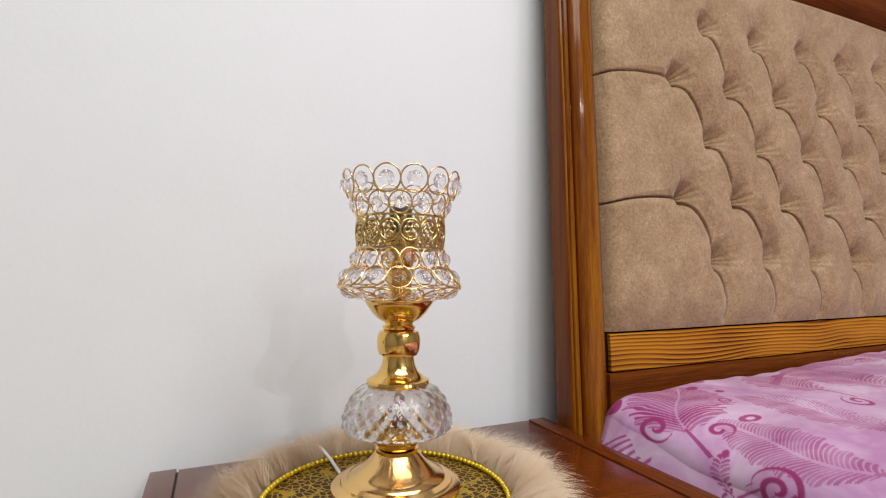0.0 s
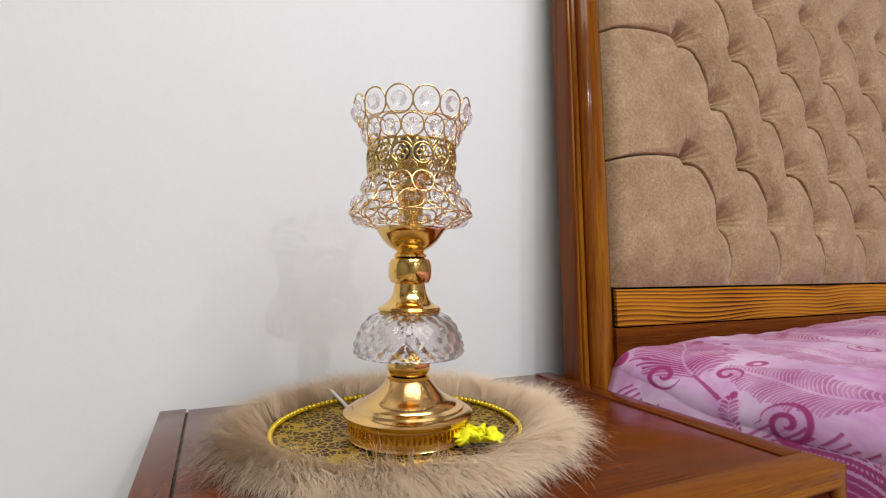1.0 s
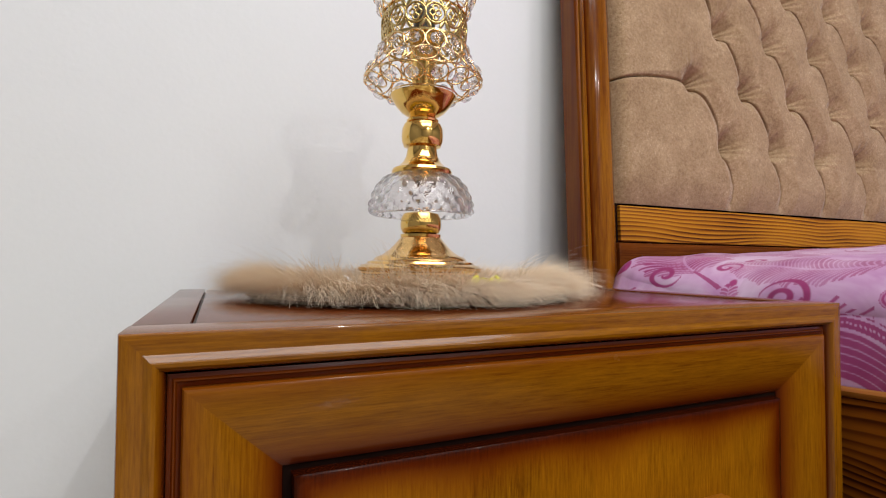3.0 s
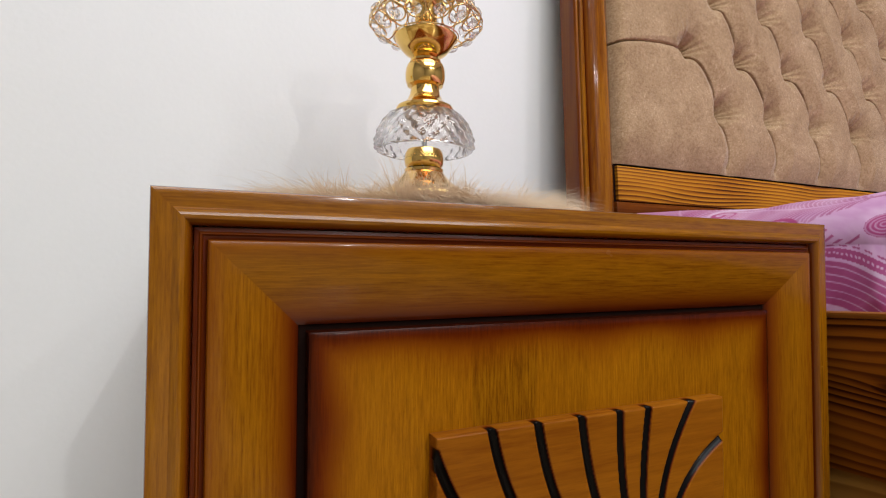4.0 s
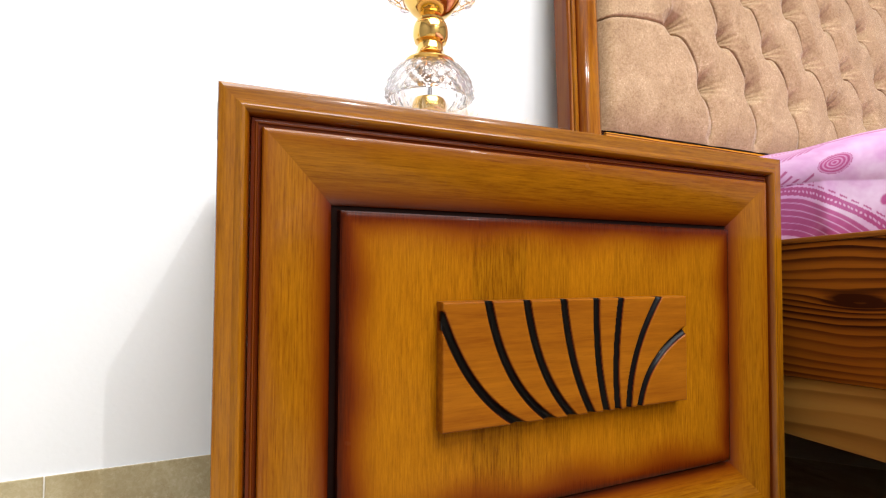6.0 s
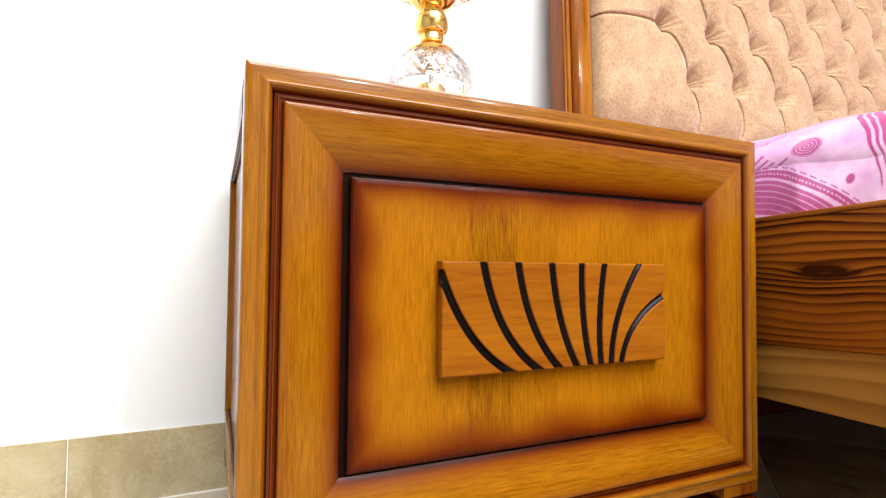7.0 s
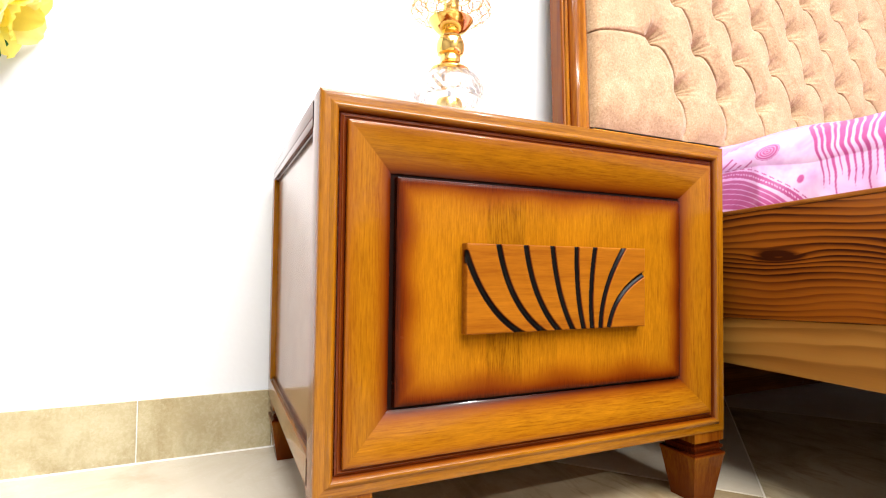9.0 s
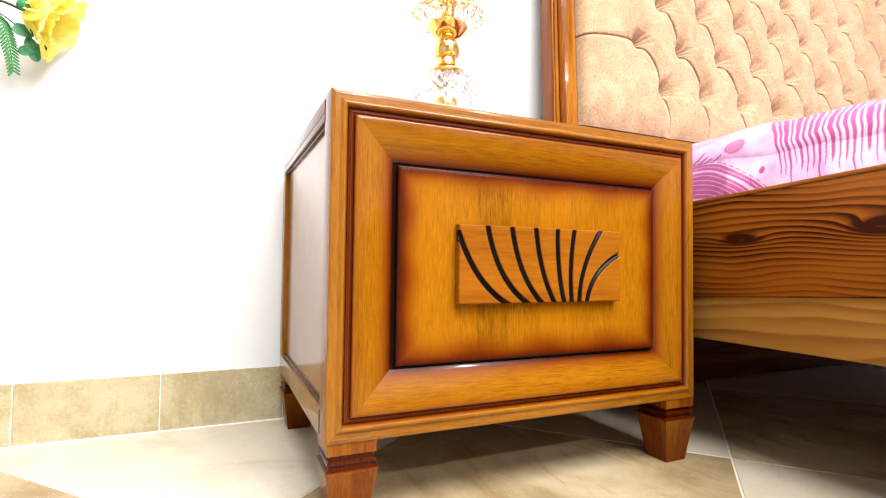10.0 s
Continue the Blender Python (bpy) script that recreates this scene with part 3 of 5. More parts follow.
def nightstand(at):
    top = thing("nightstand", at, "honey-brown lacquered wooden nightstand with carved drawer plaque", "nightstand")
    # carcass front edge, rounded towards the drawer
    outer = [(0.0, 0.0345, 0.55), (0.0, 0.0300, 0.42), (0.0, 0.0016, 0.30), (0.0005, 0.0005, 0.10), (0.0016, 0.0, 0.0), (0.0060, 0.0001, 0.0), (0.0102, 0.0, 0.05), (0.0112, -0.0007, 0.02), (0.0124, -0.0018, 0.0), (0.0142, -0.0025, 0.0), (0.0160, -0.0021, 0.05),
             (0.0174, -0.0006, 0.30), (0.0184, 0.0012, 0.55), (0.0190, 0.0026, 0.68), (0.0198, 0.0060, 0.75)]
    mitred(top, "front_rail", 0, NW, NB, NT, outer, (gloss_x, gloss_z))
    # drawer front: dark quirk, small step, broad cove moulding, raised panel
    drawer = part("drawer", box(0.0198, NW - 0.0198, 0.012, 0.030, NB + 0.0198, NT - 0.0198), dark_gap, top, "drawer with cove moulding and dark stained grooves")
    quirk = [(0.0, 0.0065, 0.85), (0.0002, 0.0038, 0.78), (0.0022, 0.0032, 0.74), (0.0030, 0.0022, 0.62), (0.0036, 0.0022, 0.62), (0.0044, 0.0032, 0.74), (0.0064, 0.0036, 0.80), (0.0066, 0.0045, 0.85)]
    mitred(drawer, "step_moulding", 0.0200, NW - 0.0200, NB + 0.0200, NT - 0.0200, quirk, (wood_x, wood_z))
    cove = [(0.0, 0.0080, 0.75), (0.0, 0.0000, 0.50), (0.0008, -0.0013, 0.40), (0.0020, -0.0018, 0.32), (0.0042, -0.0017, 0.24), (0.008, -0.0012, 0.12), (0.013, -0.0004, 0.04), (0.019, 0.0011, 0.0), (0.025, 0.0028, 0.04),
            (0.031, 0.0047, 0.16), (0.0365, 0.0066, 0.36), (0.0415, 0.0084, 0.60), (0.0450, 0.0098, 0.78), (0.0470, 0.0108, 0.9), (0.0476, 0.0118, 1.0)]
    mitred(drawer, "cove_moulding", 0.0266, NW - 0.0266, NB + 0.0266, NT - 0.0266, cove, (wood_x, wood_z))
    # raised panel with toner rubbed into its border
    px0, px1, pz0, pz1 = 0.0782, 0.4726, 0.1705, 0.4015
    xs = np.concatenate([[px0, px0 + 0.0008], np.linspace(px0 + 0.002, px1 - 0.002, 90), [px1 - 0.0008, px1]])
    zs = np.concatenate([[pz0, pz0 + 0.0008], np.linspace(pz0 + 0.002, pz1 - 0.002, 60), [pz1 - 0.0008, pz1]])
    X, Z = np.meshgrid(xs, zs, indexing="ij")
    e = np.minimum(np.minimum(X - px0, px1 - X), np.minimum(Z - pz0, pz1 - Z))
    Y = np.where(e < 0.0004, 0.0115, np.where(e < 0.001, 0.0048, 0.0040))
    wav = 0.004 * np.sin(X * 61) + 0.003 * np.sin(Z * 83 + 1)
    S = np.clip(1 - (e + wav * np.clip(e / 0.02, 0, 1)) / 0.036, 0, 1) ** 1.35
    part_data("panel", np.stack([X, Y, Z], -1).reshape(-1, 3), sheet_faces(len(xs), len(zs)), wood_panel, drawer, "wooden drawer panel darkened round its border", 40, {"stain": S.reshape(-1)})
    plaque(drawer)
    # carcass: sides as frame and panel, back, bottom
    for name, x, s in (("side", 0.0, 1), ("side", NW, -1)):
        side = part(name, box(*sorted((x + s * 0.007, x + s * 0.018)), 0.034, ND - 0.012, NB + 0.026, NT - 0.024), side_wood, top)
        a, b = sorted((x, x + s * 0.022))
        part("side_rail", box(a, b, 0.0352, ND, NT - 0.028, NT - 0.0185, 0.0012), red_y, side)
        part("side_rail", box(a, b, 0.0352, ND, NB, NB + 0.030, 0.0012), wood_y, side)
        c, d = sorted((x + s * 0.0035, x + s * 0.010))
        part("panel_bead", box(c, d, 0.0352, ND - 0.0265, NT - 0.0325, NT - 0.0283, 0.0012), bead_wood, side, "dark stained bead along the side panel")
        part("panel_bead", box(c, d, 0.0352, ND - 0.0265, NB + 0.0303, NB + 0.0350, 0.0012), bead_wood, side, "dark stained bead along the side panel")
        c, d = sorted((x - s * 0.0004, x + s * 0.004))
        for e0, e1 in ((NT - 0.030, NT - 0.004), (NB + 0.003, NB + 0.029)):
            part("joint", box(c, d, 0.0338, 0.0362, e0, e1), dark_gap, side, "dark open joint behind the front frame")
        part("side_post", box(a, b, ND - 0.026, ND - 0.0005, NB + 0.0305, NT - 0.0285, 0.0012), wood_z, side)
    part("back_panel", box(0.0225, NW - 0.0225, ND - 0.012, ND - 0.002, NB + 0.002, NT - 0.02), wood_x, top)
    part("bottom_panel", box(0.0225, NW - 0.0225, 0.034, ND - 0.0125, NB + 0.002, NB + 0.014), wood_x, top)
    # top: framed panel with open joints at its sides
    z0, z1 = NT - 0.0180, NT
    board = part("top", box(0.030, NW - 0.030, 0.0362, ND - 0.001, z0, z1 - 0.0012, 0.0012), red_x, top, "red-brown lacquered top panel")
    part("top_strip", box(0.0, 0.0280, 0.0362, ND, z0, z1, 0.0014), red_y, board)
    part("top_strip", box(NW - 0.0280, NW, 0.0362, ND, z0, z1, 0.0014), red_y, board)
    part("top_front_strip", box(0.0010, NW - 0.0010, 0.0018, 0.0345, z0, z1 - 0.0002, 0.0002), red_gloss, board)
    part("joint", box(0.0275, 0.0305, 0.0365, ND - 0.002, z0, z1 - 0.0040), black_lacquer, board, "dark open joint in the top")
    part("joint", box(NW - 0.0305, NW - 0.0275, 0.0365, ND - 0.002, z0, z1 - 0.0040), black_lacquer, board, "dark open joint in the top")
    for sx, sy in ((-1, -1), (1, -1), (-1, 1), (1, 1)):
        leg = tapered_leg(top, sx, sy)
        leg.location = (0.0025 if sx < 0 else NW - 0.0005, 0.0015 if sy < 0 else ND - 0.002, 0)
    return top


nightstand((0, 0, 0))


# ---- the bed ----
HX0, HX1, HY, LEAN = 0.552, 2.310, 0.350, 0.047


def arch(x):
    return 1.306 - 0.06 * (x - 1.43) ** 2


def post_profile():
    return [(0.0, 0.038), (0.0, 0.004), (0.002, 0.001), (0.005, 0.0), (0.0065, 0.0025), (0.008, -0.002), (0.011, -0.004), (0.014, -0.0025), (0.017, 0.002), (0.0185, 0.006), (0.021, 0.006),
            (0.024, 0.001), (0.032, -0.004), (0.044, -0.005), (0.058, -0.001), (0.070, 0.007), (0.080, 0.016), (0.087, 0.025), (0.090, 0.030), (0.090, 0.050)]


def headboard(bed):
    hb = part("headboard", box(HX0 + 0.05, HX1 - 0.05, HY + 0.0505, HY + 0.056, 0.002, 0.610, 0.001), post_wood_x, bed, "brown wooden headboard with tufted beige suede")
    for x, s in ((HX0, 1), (HX1, -1)):
        verts, stain = [], []
        prof = post_profile()
        zs = np.linspace(0.0, 1.275, 25)
        for i, y in prof:
            for z in zs:
                verts.append((x + s * i, HY + y, z))
                # darker in the groove, at the inner edge and on the outer side
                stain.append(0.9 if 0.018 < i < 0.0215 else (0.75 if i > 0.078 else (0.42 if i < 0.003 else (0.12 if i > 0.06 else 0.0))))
        faces = sheet_faces(len(prof), len(zs))
        faces.append([k * len(zs) + len(zs) - 1 for k in range(len(prof))])
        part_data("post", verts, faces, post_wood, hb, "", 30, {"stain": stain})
    # arched top rail with the same moulding
    xs = np.linspace(HX0, HX1, 90)
    prof = [(0.100, 0.050), (0.102, 0.0), (0.098, -0.006), (0.085, -0.008), (0.074, -0.004), (0.071, 0.004), (0.066, 0.004), (0.060, 0.0), (0.040, 0.004), (0.020, 0.014), (0.004, 0.026), (0.0, 0.031), (0.0, 0.050)]
    verts, stain = [], []
    for x in xs:
        for h, y in prof:
            verts.append((x, HY + y, arch(x) + h))
            # darker in the groove and along the lower edge
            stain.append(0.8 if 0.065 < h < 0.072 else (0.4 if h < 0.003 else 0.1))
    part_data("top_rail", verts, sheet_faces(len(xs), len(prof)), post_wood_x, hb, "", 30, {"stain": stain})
    # rails under the upholstery and the striped inlay between them
    part("lower_rail", box(HX0 + 0.0905, HX1 - 0.0905, HY + 0.020, HY + 0.05, 0.30, 0.548, 0.003), post_wood_x, hb)
    part("inlay", box(HX0 + 0.0975, HX1 - 0.0975, HY + 0.0235, HY + 0.048, 0.5505, 0.6105, 0.0015), stripe_wood, hb, "boldly striped pine inlay strip")
    part("inlay_border", box(HX0 + 0.0907, HX1 - 0.0907, HY + 0.030, HY + 0.05, 0.545, 0.6145, 0.0), dark_gap, hb, "black line round the inlay")
    upholstery(hb)
    # the whole headboard leans back a little
    for ob in (hb, *hb.children_recursive):
        for v in ob.data.vertices:
            v.co.y += LEAN * (v.co.z - 0.55)
    return hb


DX, DZ, TX, TZ, HALF = 0.1450, 0.2210, 0.8200, 0.8390, 0.0810


def upholstery(parent):
    """Diamond-tufted suede: deep buttons, one sharp pleat down to the right of each, a soft fold to the left."""
    x0, x1, z0 = HX0 + 0.086, HX1 - 0.086, 0.614
    xs = np.concatenate([np.arange(x0, 1.45, 0.0015), np.arange(1.45, 1.70, 0.0020), np.arange(1.70, x1, 0.0040)])
    nz = 390
    X = np.repeat(xs[:, None], nz, 1)
    Z = z0 + np.linspace(0, 1, nz)[None, :] * (arch(X) + 0.004 - z0)
    well, sharp, near_fold, soft = np.zeros_like(X), np.full(X.shape, 1.0), np.full(X.shape, 1.0), np.full(X.shape, 1.0)
    theta = np.linspace(0, math.pi / 2, 16)
    rng = random.Random(5)
    for row in range(-1, 4):
        for half in (0, 1):
            cz0 = TZ + DZ * row - (DZ * 0.49 if half else 0)
            if cz0 < 0.70 or cz0 > 1.25:
                continue
            for col in range(0, 12):
                cx = TX + DX * col + (HALF if half else 0) + rng.uniform(-0.003, 0.003)
                cz = cz0 + rng.uniform(-0.003, 0.003)
                if cx > x1 - 0.14:
                    continue
                area = (np.abs(X - cx) < 0.20) & (np.abs(Z - cz) < 0.16)
                x, z = X[area], Z[area]
                dx, dz = x - cx, z - cz
                # button hole, and the hollow that opens to its upper right
                pit = np.exp(-(np.hypot(dx, dz) / 0.010) ** 1.4)
                a, b = (dx + dz) * 0.7071, (dx - dz) * 0.7071
                hollow = np.exp(-((np.maximum(a, 0) / 0.031) ** 1.4 + (np.minimum(a, 0) / 0.007) ** 2 + (b / (0.012 + 0.35 * np.maximum(a, 0))) ** 2))
                fan = np.arctan2(dz, dx)
                crease = 0.10 * np.sin(fan * 15 + 2.0 * np.sin(fan * 4 + cx * 90)) * np.exp(-np.hypot(dx, dz) / 0.022) * np.clip(np.hypot(dx, dz) / 0.008, 0, 1) * (fan > -0.3) * (fan < 2.1)
                well[area] = np.maximum(well[area], np.maximum(0.95 * pit, 0.95 * hollow + crease))
                # pleat: leaves the button level, then falls steeply to the next button below
                wx, wz = (HALF if not half else DX - HALF), DZ / 2
                if cz - wz < 0.70:
                    fx, fz = cx + 0.026 * np.sin(theta * 1.3), cz - 0.064 * theta
                    fade = 0.0008
                else:
                    f = theta / (math.pi / 2)
                    fx = cx + wx * (0.88 * np.sin(theta) + 0.12 * f)
                    fz = cz - wz * (0.88 * (1 - np.cos(theta)) + 0.12 * f)
                    fade = 0.0
                d, side = np.full(x.shape, 1.0), np.zeros(x.shape)
                for i in range(len(theta) - 1):
                    ax, az, bx, bz = fx[i], fz[i], fx[i + 1] - fx[i], fz[i + 1] - fz[i]
                    t = np.clip(((x - ax) * bx + (z - az) * bz) / (bx * bx + bz * bz), 0, 1)
                    e = np.hypot(x - ax - t * bx, z - az - t * bz) + fade * (i + t) / 6
                    closer = e < d
                    d = np.where(closer, e, d)
                    side = np.where(closer, bx * (z - az) - bz * (x - ax), side)
                sharp[area] = np.minimum(sharp[area], d)
                near_fold[area] = np.minimum(near_fold[area], np.where(side > 0, d * 1.15, d * 1.7) + 0.007)
                # soft fold towards the button below on the other side
                lx, lz = cx - (DX - HALF if not half else HALF), cz - DZ / 2
                if lz > 0.70 and lx > TX - 0.01:
                    bx, bz = lx - cx, lz - cz
                    t = np.clip((dx * bx + dz * bz) / (bx * bx + bz * bz), 0, 1)
                    soft[area] = np.minimum(soft[area], np.hypot(dx - t * bx, dz - t * bz) * 0.8 + 0.012 + 0.055 * np.sin(t * math.pi) ** 0.7)
                if col == 0 and not half:
                    # level seam from the first button to the post
                    run = np.clip((cx - x) / 0.19, 0, 1)
                    d = np.where(x < cx, np.abs(z - cz - 0.004 * np.sin(run * math.pi) + 0.022 * run ** 2), 1.0)
                    sharp[area] = np.minimum(sharp[area], d + 0.0018)
                    near_fold[area] = np.minimum(near_fold[area], d * 1.6 + 0.026 + 0.02 * run)
    ease_x = 1 - np.clip(1 - np.minimum(X - x0, x1 - X) / 0.030, 0, 1) ** 2.4
    ease_z = 1 - np.clip(1 - np.minimum(Z - z0, Z[:, -1:] - Z) / 0.026, 0, 1) ** 2.4
    ease_z = np.where(Z < z0 + 0.060, 0.5 + 0.5 * (1 - np.clip(1 - (Z - z0) / 0.060, 0, 1) ** 2), ease_z)
    puff = 0.032 * ease_x * ease_z
    fold = np.minimum(near_fold, soft * 1.1 + 0.010)
    puff *= 0.38 + 0.62 * np.clip(fold / 0.050, 0, 1) ** 0.7
    puff -= 0.0240 * np.clip(1.35 - sharp / 0.0027, 0, 1)
    puff -= 0.052 * well
    puff += 0.0013 * np.sin(X * 210 + 3 * np.sin(Z * 70)) * np.exp(-fold / 0.018)
    Y = np.minimum(HY + 0.040 - puff, 0.440 - LEAN * (Z - 0.55))
    verts = np.stack([X, Y, Z], -1).reshape(-1, 3)
    return part_data("upholstery", verts, sheet_faces(len(xs), nz), suede_mat, parent, "beige suede upholstery with deep diamond tufting", 75)


RAIL_X = 0.580


def skewed(bm):
    """The stained rail rises a little from the head, and the pale rail under it tapers to suit."""
    bmesh.ops.bisect_plane(bm, geom=[*bm.verts, *bm.edges, *bm.faces], plane_co=(0, -0.45, 0), plane_no=(0, 1, 0))
    for v in bm.verts:
        if v.co.z > 0.2:
            v.co.z += 0.056 * (min(-v.co.y, 0.45) - 0.105)
    return bm


def bed_frame():
    bed = thing("bed", (0, 0, 0), "brown wooden double bed with tufted suede headboard", "bed")
    headboard(bed)
    for x, s in ((RAIL_X, 1), (2.283, -1)):
        a, b = sorted((x, x + s * 0.024))
        rail = part("side_rail", skewed(box(a, b, -1.72, HY + 0.005, 0.250, 0.3955, 0.002)), rail_wood, bed, "dark-stained pine side rail with bold grain")
        part("rail_edge", skewed(box(a - 0.001, b + 0.001, -1.72, HY + 0.004, 0.3955, 0.4015, 0.0022)), rail_edge, rail, "paler worn top edge")
        a, b = sorted((x + s * 0.004, x + s * 0.026))
        part("lower_rail", skewed(box(a, b, -1.72, HY + 0.004, 0.178, 0.2495, 0.002)), raw_wood, bed, "unstained pale pine lower rail")
    part("footboard", box(RAIL_X - 0.02, 2.303, -1.765, -1.7205, 0.0, 0.52, 0.004), post_wood_x, bed)
    for k in range(12):
        y = -1.62 + k * 0.17
        part("slat", box(0.6065, 2.2565, y, y + 0.07, 0.255, 0.275, 0.002), raw_wood, bed)
    part("centre_leg", box(1.40, 1.46, -0.70, -0.64, 0.0, 0.2545, 0.003), post_wood, bed)
    return bed


def feather(P, Q, cx, cy, ang, length, width, barbs, bend=0.0, thin=0.5):
    """Ink of one plume: full colour beside a pale bent shaft, cut by fine pale lines and fraying into barbs at its edge."""
    c, s = math.cos(ang), math.sin(ang)
    u = ((P - cx) * c + (Q - cy) * s) / length
    w = (-(P - cx) * s + (Q - cy) * c) / length
    w = w - bend * u * (1 - u) * 2 - 0.02 * np.sin(7 * u)
    half = width / length * np.clip(np.sin(np.clip(u, 0, 1) * math.pi) ** 0.6, 0, 1) * (1 + 0.06 * np.sin(u * 34) + 0.05 * np.sin(u * 71 + cx * 30))
    reach = np.abs(w) / np.maximum(half, 1e-4)
    sweep = (u - 1.0 * np.abs(w) + 0.45 * half * reach ** 2.5) * barbs * 1.7 + 0.12 * np.sin(u * 23 + cy * 60)
    ridge = 0.5 + 0.5 * np.cos(2 * math.pi * sweep)
    fray = np.clip((reach - 0.50) / 0.50, 0, 1)
    ink = np.clip((ridge - 0.05 - (0.06 + 0.34 * thin) * fray) * 4.0, 0, 1) * (u > 0) * (u < 1) * (reach < 1)
    ink = ink * (0.82 + 0.18 * np.sin(sweep * 0.7 + cx * 50))
    shaft = (u > -0.05) & (u < 0.93) & (np.abs(w) < 0.010)
    tail = (u > -0.28) & (u < 0.04) & (np.abs(w) < 0.014 + 0.03 * np.clip(-u, 0, 1))
    return np.where(tail, 0.9, np.where(shaft, 0.15, ink))


def curl(P, Q, cx, cy, size, turns=1.7, hand=1, start=0.0):
    dx, dy = P - cx, (Q - cy) * hand
    r = np.hypot(dx, dy) / size
    a = np.arctan2(dy, dx) / (2 * math.pi) + start
    ph = (r * turns - a) % 1.0
    return np.clip((0.27 - np.abs(ph - 0.5)) * 9, 0, 1) * (r < 1.0) * (r > 0.10)


def sheet_print(P, Q):
    """The printed plumes, curls, discs and dotted arcs; P runs across the mattress from its side, Q along it."""
    ink = np.zeros_like(P)

    def add(v, k=1.0):
        np.maximum(ink, v * k, out=ink)
    # plume with two curls at its foot near the head corner
    add(feather(P, Q, 0.105, 0.222, 0.80, 0.150, 0.062, 16, 0.10, 0.35))
    add(curl(P, Q, 0.092, 0.262, 0.024, 1.3, 1, 0.2))
    add(curl(P, Q, 0.126, 0.194, 0.017, 1.2, -1, 0.5))
    add(curl(P, Q, 0.070, 0.100, 0.030, 1.7, 1, 0.1))
    # half-hidden disc and stripes on the tucked corner
    add(np.clip((0.015 - np.hypot(P - 0.098, Q - 0.338)) / 0.001, 0, 1))
    add(np.clip((np.sin((Q * 0.8 + P * 0.9) * 620 + 2 * np.sin(P * 90)) - 0.05) * 3, 0, 1) * (P < 0.055 + 0.010 * np.sin(Q * 110)) * (Q > 0.255), 0.9)
    add(feather(P, Q, 0.045, 0.150, 0.35, 0.060, 0.012, 5, 0.3))
    # soft long plume beside it, and a dotted one behind
    add(feather(P, Q, 0.128, 0.020, 1.48, 0.190, 0.036, 22, 0.12, 0.2), 0.72)
    dotted = feather(P, Q, 0.245, 0.055, 1.62, 0.200, 0.040, 26, -0.10, 0.2)
    add(dotted * np.where(P > 0.250, (np.sin(P * 900) * np.sin(Q * 700) > 0.0), 1.0), 0.75)
    add(feather(P, Q, 0.345, 0.200, 1.35, 0.130, 0.045, 14, 0.15, 0.6), 0.9)
    add(feather(P, Q, 0.440, 0.150, 1.30, 0.190, 0.055, 18, 0.15, 0.5), 0.85)
    add(feather(P, Q, 0.34, 0.02, 0.20, 0.42, 0.070, 28, 0.2), 0.9)
    add(feather(P, Q, 0.44, 0.31, -0.10, 0.36, 0.040, 26, 0.2), 0.9)
    add(feather(P, Q, 0.62, 0.20, 0.5, 0.30, 0.06, 22, -0.2))
    add(feather(P, Q, 0.30, -0.10, 0.1, 0.45, 0.075, 28, 0.25))
    add(feather(P, Q, 0.75, 0.05, 0.15, 0.40, 0.07, 26, 0.2))
    # great plume along the side: long wavy barbs hang from a shaft on the mattress's shoulder
    back = -Q - 0.052
    barb = (back - (0.11 - P) * (0.10 + 0.50 * np.exp(-np.clip(back, 0, 1) / 0.07)) + 0.0011 * np.sin(P * 80 + Q * 40) + 0.0005 * np.sin(P * 210 + Q * 17)) / 0.0090
    lone = np.floor(barb)
    tip = 0.010 + 0.012 * np.sin(lone * 2.4) + 0.008 * np.sin(lone * 5.1)
    duty = np.clip(0.72 + (P - 0.065) * 7.0, 0.0, 0.96) * np.clip((P - tip) / 0.012, 0, 1) * (0.80 + 0.25 * np.sin(lone * 3.7))
    add(np.clip((duty - np.abs(barb - lone - 0.5) * 2) * 6, 0, 1) * (lone >= 0) * (Q > -0.62) * (P < 0.150))
    add(feather(P, Q, 0.165, -0.42, 1.57, 0.36, 0.030, 26, 0.04, 0.45))
    add(feather(P, Q, 0.55, -0.22, 0.3, 0.4, 0.08, 26, -0.2))
    add(feather(P, Q, 0.85, 0.26, 0.2, 0.35, 0.05, 24, 0.2))
    add(feather(P, Q, 0.95, -0.1, 0.3, 0.4, 0.08, 26, -0.2))
    for cx, cy, s, h in ((0.335, 0.150, 0.020, -1), (0.52, 0.10, 0.020, 1), (0.42, -0.05, 0.022, 1), (0.72, 0.15, 0.022, -1), (0.20, 0.245, 0.012, 1)):
        add(curl(P, Q, cx, cy, s, 1.4, h, cx))
    ringed = np.hypot(P - 0.078, Q + 0.007)
    add((ringed < 0.0172) * np.clip(0.86 + 0.50 * np.sin(ringed * 1500), 0, 1))
    loop = np.hypot((P - 0.170) / 1.5, Q - 0.191)
    add(np.clip((0.0035 - np.abs(loop - 0.007)) / 0.0012, 0, 1))
    rng = random.Random(4)
    for k in range(34):
        cx, cy = rng.uniform(0.1, 1.5), rng.uniform(-1.6, -0.45)
        add(feather(P, Q, cx, cy, rng.uniform(0, 6.28), rng.uniform(0.28, 0.42), rng.uniform(0.05, 0.09), 20, rng.uniform(-0.25, 0.25)))
    for k in range(10):
        cx, cy = rng.uniform(1.15, 1.6), rng.uniform(-0.4, 0.25)
        add(feather(P, Q, cx, cy, rng.uniform(0, 6.28), rng.uniform(0.28, 0.42), rng.uniform(0.05, 0.09), 20, rng.uniform(-0.25, 0.25)))
